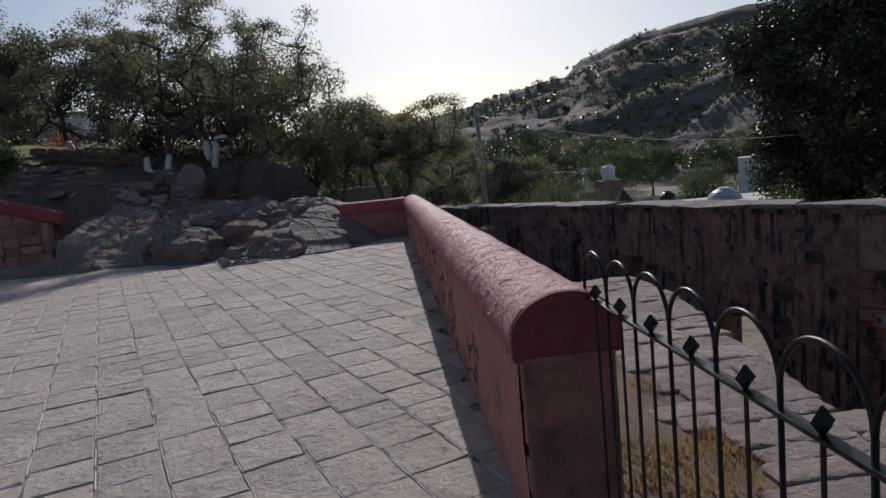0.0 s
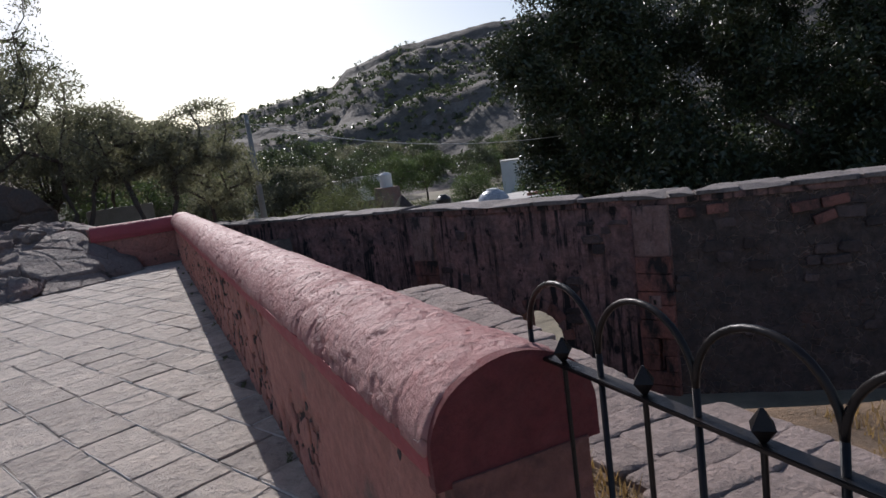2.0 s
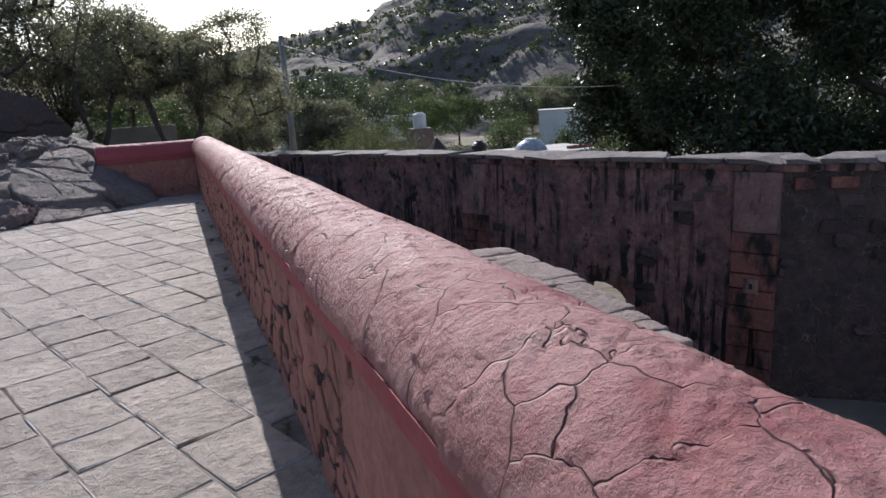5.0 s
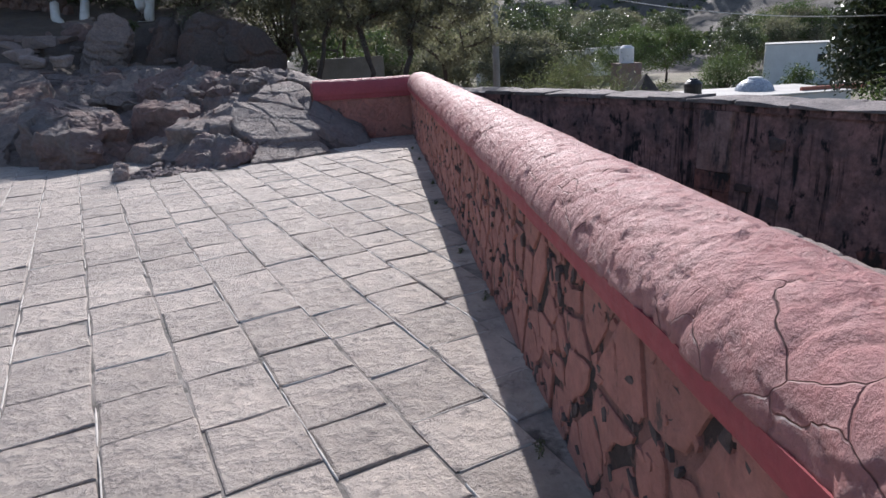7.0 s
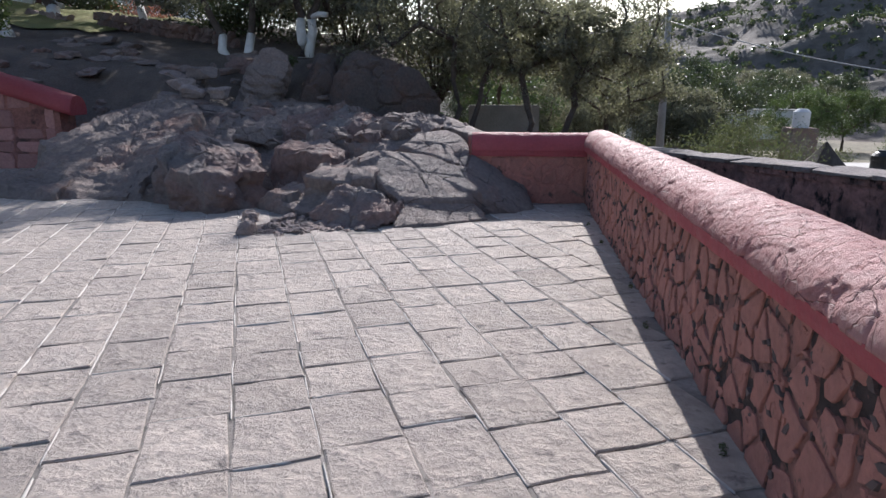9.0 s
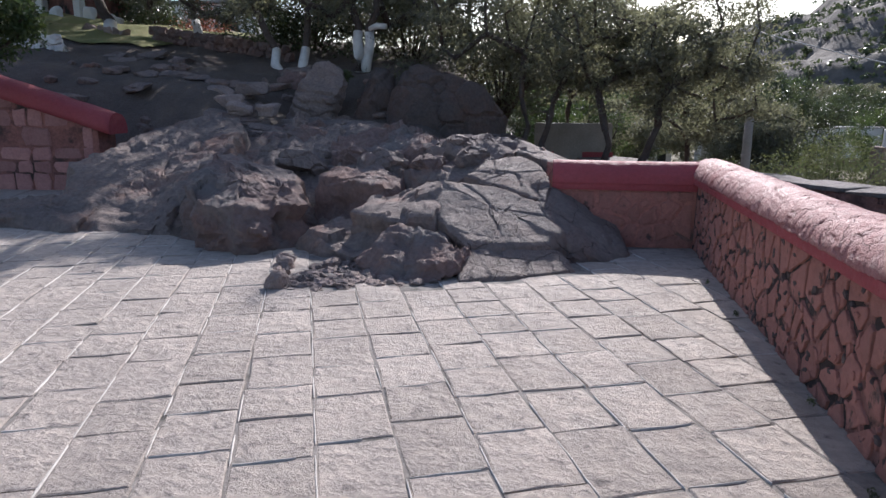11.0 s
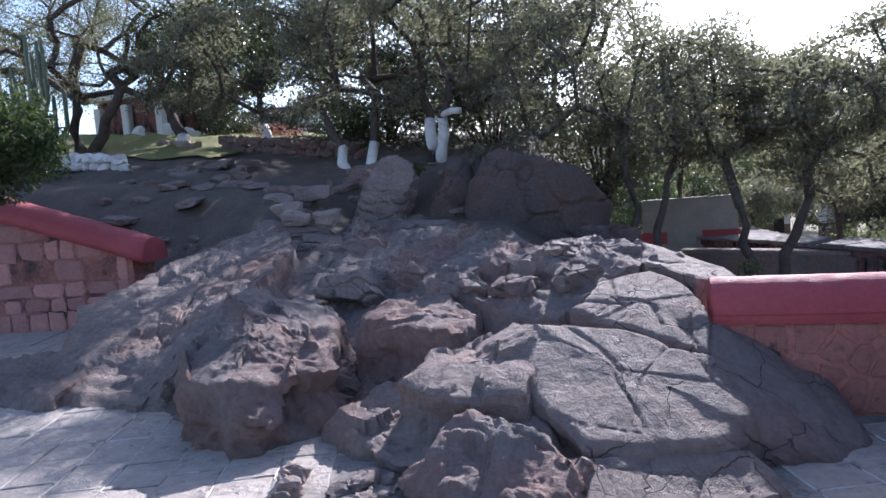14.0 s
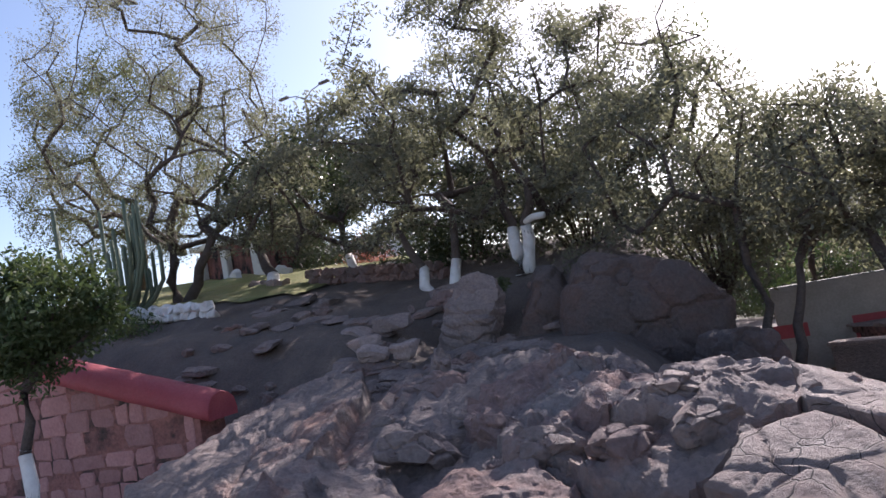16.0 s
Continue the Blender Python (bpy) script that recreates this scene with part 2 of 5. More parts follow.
def quads(name, corners, mat):
    """A mesh of loose four-cornered faces; corners is an array n x 4 x 3."""
    c = np.asarray(corners, dtype=np.float32)
    k = len(c)
    me = bpy.data.meshes.new(name)
    me.vertices.add(4 * k)
    me.vertices.foreach_set("co", c.reshape(-1))
    me.loops.add(4 * k)
    me.loops.foreach_set("vertex_index", np.arange(4 * k, dtype=np.int32))
    me.polygons.add(k)
    me.polygons.foreach_set("loop_start", np.arange(0, 4 * k, 4, dtype=np.int32))
    me.materials.append(mat)
    me.update(calc_edges=True)
    return me


def part(name, me, parent, label=""):
    ob = new(name, me)
    ob.parent = parent
    if label:
        ob["label"] = label
    return ob


def thing(name, label, category, group="", at=(0, 0, 0), me=None, kind=""):
    ob = new(name, me)
    ob.location = at
    return tagged(ob, label, category, group, kind)


def bm_mesh(name, bm, mat, smooth=False):
    me = bpy.data.meshes.new(name)
    bm.to_mesh(me)
    bm.free()
    me.materials.append(mat)
    if smooth:
        me.polygons.foreach_set("use_smooth", [True] * len(me.polygons))
    return me


def box_bm(size, at=(0, 0, 0), bevel=0.0, rot=0.0):
    bm = bmesh.new()
    bmesh.ops.create_cube(bm, size=1.0)
    bmesh.ops.scale(bm, vec=size, verts=bm.verts)
    if bevel:
        bmesh.ops.bevel(bm, geom=bm.edges[:], offset=bevel, segments=2, affect="EDGES")
    bmesh.ops.transform(bm, matrix=pose(*at, 0, 0, rot), verts=bm.verts)
    return bm


def tube(path, radii, sides=8, closed_ends=True):
    """Vertices and faces of a tube along a path."""
    verts, faces = [], []
    path = [Vector(p) for p in path]
    for i, p in enumerate(path):
        d = (path[min(i + 1, len(path) - 1)] - path[max(i - 1, 0)]).normalized()
        q = d.to_track_quat("Z", "Y")
        for k in range(sides):
            a = 2 * math.pi * k / sides
            verts.append(p + q @ Vector((math.cos(a) * radii[i], math.sin(a) * radii[i], 0)))
    for i in range(len(path) - 1):
        for k in range(sides):
            a, b = i * sides + k, i * sides + (k + 1) % sides
            faces.append((a, b, b + sides, a + sides))
    if closed_ends:
        faces.append(tuple(range(sides))[::-1])
        faces.append(tuple(range((len(path) - 1) * sides, len(path) * sides)))
    return verts, faces


def joined(pieces):
    verts, faces = [], []
    for v, f in pieces:
        o = len(verts)
        verts += v
        faces += [tuple(i + o for i in q) for q in f]
    return verts, faces


def smooth_step(a, b, v):
    f = min(1.0, max(0.0, (v - a) / (b - a)))
    return f * f * (3 - 2 * f)


def flake(p):
    """Relief of old plaster: soft swell, a skin that has flaked off in patches, small chips, and cracks running across."""
    w = noise.fractal(p * 1.4, 1.0, 2.0, 2) * 0.008
    f = noise.fractal(p * Vector((4.6, 3.4, 4.6)), 0.8, 2.0, 4)
    bare = smooth_step(0.10, 0.135, f)
    w += 0.0022 * smooth_step(0.0, 0.09, f) - 0.0072 * bare
    w += noise.fractal(p * 18.0, 0.8, 2.0, 3) * (0.0012 + 0.0014 * bare)
    w -= 0.004 * smooth_step(0.55, 0.72, noise.fractal(p * Vector((9, 12, 9)), 0.9, 2.0, 4))
    bend = Vector((noise.noise(p * 3), noise.noise(p * 3 + Vector((9, 0, 0))), noise.noise(p * 3 + Vector((0, 5, 0))))) * 0.4
    for q, gate in ((Vector((p.x * 1.1 + p.y * 0.5, p.y * 2.4, p.z * 1.1)), -0.15), (Vector((p.x * 2.2, p.y * 5.5, p.z * 2.2)), 0.12)):
        ds = noise.voronoi(q + bend)[0]
        if ds[1] - ds[0] < 0.045 and noise.noise(p * 1.1 + Vector((gate * 30, 0, 0))) > gate:
            w -= 0.009 * (1 - (ds[1] - ds[0]) / 0.045)
    return w


def sweep(name, profile, path, mat, smooth=True, wobble=0.0, step=0.12, seed=0, ends=True, flaky=False):
    """Sweeps a closed profile of (sideways, up) points along a straight run of the plan with a rough surface."""
    a, b = Vector(path[0]), Vector(path[1])
    length = (b - a).length
    k = max(2, int(length / step))
    along = (b - a).normalized()
    side = Vector((along.y, -along.x, 0)).normalized()
    verts, faces = [], []
    c = len(profile)
    mid = Vector((0, 0, sum(u for _, u in profile) / c))
    for i in range(k + 1):
        o = a + (b - a) * (i / k)
        for s, u in profile:
            p = o + side * s + Vector((0, 0, u))
            n = (side * s + Vector((0, 0, u)) - mid).normalized()
            if flaky:
                p += n * flake(p)
                if i in (0, k):
                    p -= n * 0.012
            elif wobble:
                p += n * (noise.fractal(p * 2.2 + Vector((seed, 0, 0)), 1.0, 2.0, 3) * wobble + noise.noise(p * 11) * wobble * 0.35)
            verts.append(p)
    for i in range(k):
        for j in range(c):
            p, q = i * c + j, i * c + (j + 1) % c
            faces.append((p, q, q + c, p + c))
    if ends:
        faces.append(tuple(range(c))[::-1])
        faces.append(tuple(range(k * c, (k + 1) * c)))
    me = mesh_of(name, verts, faces, mat, smooth)
    if smooth:
        flags = [True] * len(me.polygons)
        if ends:
            flags[-1] = flags[-2] = False
        me.polygons.foreach_set("use_smooth", flags)
    return me


def rock_mesh(name, size, seed, mat, box=5.0, cuts=5, rough=0.06, detail=4, cracks=0.0, turn=(0, 0, 0), strata=0.0, block=None):
    """An angular rock: a squared ball cut by planes, broken into offset blocks, with fissures and fine roughness."""
    rnd = random.Random(seed)
    bm = bmesh.new()
    bmesh.ops.create_icosphere(bm, subdivisions=detail, radius=1.0)
    planes = []
    for _ in range(cuts):
        n = Vector((rnd.uniform(-1, 1), rnd.uniform(-1, 1), rnd.uniform(-0.3, 1))).normalized()
        planes.append((n, rnd.uniform(0.62, 0.92)))
    off = Vector((rnd.uniform(-50, 50), rnd.uniform(-50, 50), rnd.uniform(-50, 50)))
    half = Vector(size) / 2
    mean = (size[0] + size[1] + size[2]) / 3
    block = rough * 0.8 if block is None else block
    freq = 2.0 / max(mean, 0.25)
    m = Euler([radians(v) for v in turn]).to_matrix()
    for v in bm.verts:
        p = v.co
        r = (abs(p.x) ** box + abs(p.y) ** box + abs(p.z) ** box) ** (-1 / box)
        p = p * r
        for n, d in planes:
            e = p.dot(n) - d
            if e > 0:
                p = p - n * e
        q = Vector((p.x * half.x, p.y * half.y, p.z * half.z))
        nrm = v.co.normalized()
        w = noise.fractal(q * 2.2 + off, 0.9, 2.1, 6) * rough * 0.8
        if block:
            bend = Vector((noise.noise(q * 2.5 + off), noise.noise(q * 2.5 - off), noise.noise(q * 2.5))) * 0.25
            ds, ps = noise.voronoi(Vector((q.x, q.y, q.z * 1.5)) * freq + off + bend)
            w += noise.noise(ps[0] * 3.7) * block * 2.0 - block * 0.8 * max(0.0, 1 - (ds[1] - ds[0]) / 0.12)
        if strata:
            w += strata * math.copysign(1, math.sin(q.z * 26 + noise.noise(q * 2 + off) * 5))
        if cracks:
            ds = noise.voronoi(Vector((q.x, q.y, q.z * 0.3)) * 1.7 + off + Vector((noise.noise(q * 2.0), noise.noise(q * 2.0 + off), 0)) * 0.3)[0]
            w -= cracks * max(0.0, 1 - (ds[1] - ds[0]) / 0.11)
        v.co = m @ (q + nrm * w)
    return bm_mesh(name, bm, mat, False)


def rock(label, at, size, seed, mat=None, name="boulder", group="rocks of the outcrop", **kw):
    return thing(name, label, "rock", group, at, rock_mesh(name, size, seed, mat or ROCK, **kw))


def grow(base, top, crown, radii, count, seed, trunk_r, lean=0.0):
    """Nodes of a branching tree: trunk from base to top, then clumps in the crown each joined to the nearest node."""
    rnd = random.Random(seed)
    base, top, crown = Vector(base), Vector(top), Vector(crown)
    nodes = []
    parents = []
    steps = 5
    for i in range(steps + 1):
        f = i / steps
        w = Vector((rnd.uniform(-1, 1), rnd.uniform(-1, 1), 0)) * 0.06 * (top - base).length * (f * (1 - f) * 4)
        nodes.append(base.lerp(top, f) + w)
        parents.append(i - 1)
    targets = []
    for _ in range(count):
        d = Vector((rnd.gauss(0, 1), rnd.gauss(0, 1), rnd.gauss(0, 1))).normalized()
        r = rnd.uniform(0.45, 1.0) ** 0.6
        k = 1 + 0.28 * noise.noise(d * 1.7 + Vector((seed, 0, 0)))
        targets.append(crown + Vector((d.x * radii[0], d.y * radii[1], d.z * radii[2])) * r * k)
    targets.sort(key=lambda p: (p - nodes[steps]).length)
    tips = []
    for p in targets:
        j = min(range(steps, len(nodes)), key=lambda i: (nodes[i] - p).length + 0.15 * (nodes[i] - nodes[steps]).length)
        q = nodes[j]
        gap = (p - q).length
        k = max(1, int(gap / 0.55))
        last = j
        for s in range(1, k + 1):
            f = s / k
            w = Vector((rnd.uniform(-1, 1), rnd.uniform(-1, 1), rnd.uniform(-0.6, 1.0))) * 0.11 * gap * (0.35 if s == k else 1.0)
            nodes.append(q.lerp(p, f) + w)
            parents.append(last)
            last = len(nodes) - 1
        tips.append(last)
    load = [0.0] * len(nodes)
    for t in tips:
        load[t] += 1.0
    for i in range(len(nodes) - 1, 0, -1):
        load[parents[i]] += load[i]
    rad = [max(0.008, trunk_r * math.sqrt(v / max(load[0], 1e-6))) for v in load]
    return nodes, parents, rad, tips


def leaves(points, per, spread, size, seed, flat=0.6):
    rs = np.random.RandomState(seed)
    pts = np.repeat(np.asarray(points), per, axis=0)
    k = len(pts)
    d = rs.normal(0, 1, (k, 3))
    d /= np.linalg.norm(d, axis=1)[:, None]
    pts = pts + d * (rs.uniform(0, 1, (k, 1)) ** 0.5) * np.asarray(spread)
    u = rs.normal(0, 1, (k, 3))
    u /= np.linalg.norm(u, axis=1)[:, None]
    w = rs.normal(0, 1, (k, 3))
    v = np.cross(u, w)
    v /= np.linalg.norm(v, axis=1)[:, None]
    s = size * rs.uniform(0.6, 1.3, (k, 1))
    return np.stack([pts - u * s, pts - v * s * flat * 0.6, pts + u * s, pts + v * s * flat * 0.6], axis=1)


def tree(label, base, top, crown, radii, seed, leaf, count=40, per=150, spread=0.6, size=0.07, trunk_r=0.16,
         white=0.0, name="tree", group="trees of the garden", forks=(), gap=0.14):
    at = Vector(base)
    t = thing(name, label, "tree", group, base)
    zero = Vector((0, 0, 0))
    pieces, pts = [], []
    whites = []
    stems = [(Vector(top) - at, Vector(crown) - at, radii, count)] + [(Vector(f[0]) - at, Vector(f[1]) - at, f[2], f[3]) for f in forks]
    for i, (tp, cr, ra, cn) in enumerate(stems):
        foot = zero + Vector((gap * i, 0.05 * i, -0.05))
        nodes, parents, rad, tips = grow(foot, tp, cr, ra, cn, seed + 31 * i, trunk_r)
        pieces.append(tube(nodes[:6], [max(r, trunk_r * 0.55) * (1.25 - 0.1 * k) for k, r in enumerate(rad[:6])], 9))
        for j in range(6, len(nodes)):
            p = parents[j]
            pieces.append(tube([nodes[p], nodes[j]], [min(rad[p], rad[j] * 1.5), rad[j]], 5, False))
        pts += [tuple(nodes[k]) for k in tips] + [tuple((nodes[k] + nodes[parents[k]]) / 2) for k in tips]
        if white:
            path, rr, run = [nodes[0] - Vector((0, 0, 0.02))], [trunk_r * 1.28], 0.0
            for k in range(1, 6):
                seg = (nodes[k] - nodes[k - 1]).length
                f = min(1.0, (white - run) / seg)
                path.append(nodes[k - 1].lerp(nodes[k], f))
                rr.append(max(rad[k], trunk_r * 0.55) * (1.25 - 0.1 * k) + 0.012)
                run += seg
                if run >= white:
                    break
            whites.append(tube(path, rr, 12))
    stem = part("trunk", mesh_of("trunk", *joined(pieces), BARK, True), t, "dark branching trunk and limbs")
    for w in whites:
        part("limewash_band", mesh_of("limewash_band", *w, LIMEWASH, True), stem, "white limewashed lower trunk")
    part("crown", quads("crown", leaves(pts, per, spread, size, seed), leaf), t, "uneven leafy crown with gaps")
    return t


def bush(label, at, size, seed, leaf, count=900, leaf_size=0.08, name="bush", group="bushes", clumps=16):
    rnd = random.Random(seed)
    pts, stems = [], []
    for _ in range(clumps):
        d = Vector((rnd.gauss(0, 1), rnd.gauss(0, 1), abs(rnd.gauss(0, 1)))).normalized() * rnd.uniform(0.45, 0.95)
        p = Vector((d.x * size[0] / 2, d.y * size[1] / 2, 0.12 * size[2] + d.z * size[2] * 0.8))
        pts.append(tuple(p))
        stems.append(tube([(p.x * 0.12, p.y * 0.12, -0.05), (p.x * 0.5, p.y * 0.5, p.z * 0.6), tuple(p)], [0.03, 0.02, 0.008], 5))
    t = thing(name, label, "bush", group, at)
    part("branchwork", mesh_of("branchwork", *joined(stems), BARK, True), t)
    sp = (size[0] * 0.24, size[1] * 0.24, size[2] * 0.24)
    part("foliage", quads("foliage", leaves(pts, count // clumps, sp, leaf_size, seed), leaf), t)
    return t


def terrain(name, x0, x1, y0, y1, step, height, mat, label, category="ground", rough=0.05):
    nx, ny = int((x1 - x0) / step) + 1, int((y1 - y0) / step) + 1
    verts, faces = [], []
    for j in range(ny):
        for i in range(nx):
            x, y = x0 + i * step, y0 + j * step
            p = Vector((x, y, 0))
            z = height(x, y) + noise.fractal(p * 0.9, 0.9, 2.0, 5) * rough
            verts.append((x, y, z))
    for j in range(ny - 1):
        for i in range(nx - 1):
            a = j * nx + i
            faces.append((a, a + 1, a + nx + 1, a + nx))
    return thing(name, label, category, me=mesh_of(name, verts, faces, mat, True), kind="structure")


# ---------------------------------------------------------------- ground
big = 1800.0
thing("ground", "dusty flat ground with dry scrub running to the horizon", "ground",
      me=mesh_of("ground", [(-big, -big, -4.5), (big, -big, -4.5), (big, big, -4.5), (-big, big, -4.5)], [(0, 1, 2, 3)], PLAIN), kind="structure")


def garden_height(x, y):
    y0 = y
    y = y - 2.2 * smooth_step(6.0, 8.8, -x) * (1 - smooth_step(15.5, 18.5, y))
    rise = float(np.interp(y, (11.0, 12.4, 13.5, 15.0, 17.5, 20.3, 21.9, 26.0, 32.0, 60.0), (-0.25, -0.1, 0.2, 0.6, 1.0, 1.15, 2.25, 3.1, 3.6, 4.2)))
    rise += 0.7 * smooth_step(7.6, 9.4, -x) * smooth_step(17.2, 19.6, y) * (1 - smooth_step(20.3, 22.2, y))
    left = rise + 0.11 * max(0.0, -8.0 - x) * smooth_step(16.5, 20.0, y) * smooth_step(-60, -20, x)
    y = y0
    if x < -9.0:
        left = left * smooth_step(16.6, 17.6, y) - 0.3 * (1 - smooth_step(16.6, 17.0, y))
    right = -0.45 - 0.05 * max(0.0, y - 16) - 2.2 * smooth_step(0.2, 0.5, x) * (1 - smooth_step(18.0, 19.5, y))
    f = smooth_step(-4.2, -1.9, x + 0.12 * (y - 15)) if y > 14.4 else smooth_step(-2.2, -1.9, x)
    return left * (1 - f) + right * f


terrain("ground_garden", -46, 3.4, 10.9, 62, 0.22, garden_height, EARTH, "brown earth slope of the garden behind the rocks", rough=0.1)

# terrace bed with pale mortar
terrace = thing("floor", "terrace paved with grey rectangular stone slabs and pale mortar", "floor", kind="structure",
                me=bm_mesh("floor", box_bm((24.2, 24.0, 0.6), (-12.05, 5.0, -0.308)), MORTAR))


# ---------------------------------------------------------------- parapets
def parapet_profile(r, h, lip):
    """Half-round coping over an upright band."""
    pts = [(-r * 0.5, h + 0.06), (-r, h + 0.06)]
    for k in range(57):
        a = math.pi - math.pi * k / 56
        pts.append((math.cos(a) * r, h + 0.07 + math.sin(a) * lip))
    pts += [(r, h + 0.06), (r * 0.5, h + 0.06)]
    return pts


def parapet(name, a, b, r, half, h, lip, label, drop=0.0, bed=None, coat=None):
    w = thing(name, label, "wall", kind="structure")
    body = [(-half, -0.3), (-half, h * 0.5), (-half, h), (half, h), (half, h * 0.5), (half, -1.2)]
    tail = Vector((0, 0, -drop))
    part("wall_body", sweep("wall_body", body, (a, Vector(b) + tail), bed or RUBBLE_BED, False, 0.012, 0.2), w, "dark rubble bed between plastered stones")
    part("coping", sweep("coping", parapet_profile(r, h, lip), (a, Vector(b) + tail), coat or RED, True, 0.006, 0.0115, 3, True, not coat), w, "worn red half-round plaster coping")
    band = [(-r + 0.008, h - 0.005), (-r + 0.003, h + 0.03), (-r + 0.003, h + 0.066), (r - 0.003, h + 0.066), (r - 0.003, h + 0.03), (r - 0.008, h - 0.005)]
    part("coping_band", sweep("coping_band", band, (Vector(a) + Vector((0, 0.004, 0)), Vector(b) + tail), RED_FLAT, False, 0.005, 0.05), w, "smooth dark red band under the coping")
    return w


wall_east = parapet("wall_east", (-0.045, 0.03, 0), (-0.045, 13.55, 0), 0.236, 0.18, 0.82, 0.185, "low salmon parapet with cracked red rounded coping", 0.10)
ring = [(-0.19, 0.05 * k - 0.34) for k in range(24)] + [(0.19, 0.81 - 0.05 * k) for k in range(24)]
# end face away from the sun: grime plus shade mixed into the colour
part("end_plaster", sweep("end_plaster", ring, ((-0.045, 0.005, 0), (-0.045, 0.12, 0)), END, False, 0.02, 0.03), wall_east, "grimy salmon plaster on the wall end, shade put into its colour")
# thin disc added over the coping end; its dark red stands in for shade
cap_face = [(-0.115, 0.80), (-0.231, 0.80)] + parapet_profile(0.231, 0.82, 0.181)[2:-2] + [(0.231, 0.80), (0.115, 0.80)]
part("coping_end", sweep("coping_end", cap_face, ((-0.045, 0.012, 0), (-0.045, 0.05, 0)), SHADED_RED, False, 0.006, 0.02), wall_east, "red plaster end with its shade put into the colour")
verts, faces = [], []
ny, nz = 150, 34
for i in range(ny):
    for j in range(nz):
        y, z = 0.1 + 0.03 * i, 0.81 * j / (nz - 1)
        p = Vector((0.3, y, z))
        worn = noise.fractal(p * 1.7, 0.9, 2.0, 5) + 0.5 * (y - 1.9) + 0.12 * (0.5 - z)
        verts.append((-0.246 - noise.fractal(p * 3.0, 0.9, 2.0, 4) * 0.004 + 0.03 * smooth_step(0.1, 0.16, worn), y, z))
for i in range(ny - 1):
    for j in range(nz - 1):
        a = i * nz + j
        faces.append((a, a + 1, a + nz + 1, a + nz))
part("plaster_skin", mesh_of("plaster_skin", verts, faces, SALMON, True), wall_east, "stained salmon plaster worn off in patches")
wall_north = parapet("wall_north", (-0.22, 13.42, 0), (-1.78, 13.38, 0), 0.2, 0.15, 0.64, 0.23, "short red parapet closing the terrace end", 0.0, SALMON, RED_FLAT)


def stone_face(parent, name, origin, along, up, out, length, height, cw, ch, seed, mat, depth=0.03, gap=0.02, jitter=0.28, keep=1.0, tall=None):
    """Flat stones in rough courses on a wall face, each an object of its own."""
    rnd = random.Random(seed)
    o, a, u, n = Vector(origin), Vector(along).normalized(), Vector(up).normalized(), Vector(out).normalized()
    z = 0.0
    while z < height - ch * 0.4:
        hh = min(ch * rnd.uniform(0.75, 1.25), height - z)
        s = -rnd.uniform(0, cw * 0.6)
        while s < length:
            w = cw * rnd.uniform(0.55, 1.45)
            s0, s1 = max(s, 0), min(s + w, length)
            if s1 - s0 > cw * 0.25 and rnd.random() < keep and (tall is None or z + hh * 0.8 < tall((s0 + s1) / 2)):
                g = gap * rnd.uniform(0.5, 1.2)
                j = lambda q: q * rnd.uniform(-jitter, jitter)
                cx, cz = (s0 + s1) / 2, z + hh / 2
                hw, hz = (s1 - s0) / 2 - g, hh / 2 - g
                pts = [(-hw + abs(j(hw * 0.5)), -hz + j(hz * 0.4)), (j(hw), -hz + j(hz * 0.25)), (hw - abs(j(hw * 0.5)), -hz + j(hz * 0.4)), (hw, j(hz)),
                       (hw - abs(j(hw * 0.6)), hz + j(hz * 0.4)), (j(hw), hz + j(hz * 0.25)), (-hw + abs(j(hw * 0.6)), hz + j(hz * 0.4)), (-hw, j(hz))]
                k = len(pts)
                d = depth * rnd.uniform(0.5, 1.2)
                verts = [a * p + u * q - n * 0.02 for p, q in pts] + [a * p + u * q + n * d * 0.6 for p, q in pts]
                verts += [a * p * 0.86 + u * q * 0.86 + n * (d + rnd.uniform(-0.2, 0.2) * d) for p, q in pts]
                faces = [(i, (i + 1) % k, k + (i + 1) % k, k + i) for i in range(k)]
                faces += [(k + i, k + (i + 1) % k, 2 * k + (i + 1) % k, 2 * k + i) for i in range(k)]
                faces.append(tuple(range(2 * k, 3 * k)))
                ob = part(name, mesh_of(name, verts, faces, mat), parent)
                ob.location = o + a * cx + u * cz
            s += w
        z += hh


def clipped(poly, point, normal):
    """The part of a polygon behind a line."""
    out = []
    for i, p in enumerate(poly):
        q = poly[(i + 1) % len(poly)]
        dp, dq = (p - point).dot(normal), (q - point).dot(normal)
        if dp <= 0:
            out.append(p)
        if dp * dq < 0:
            out.append(p.lerp(q, dp / (dp - dq)))
    return out


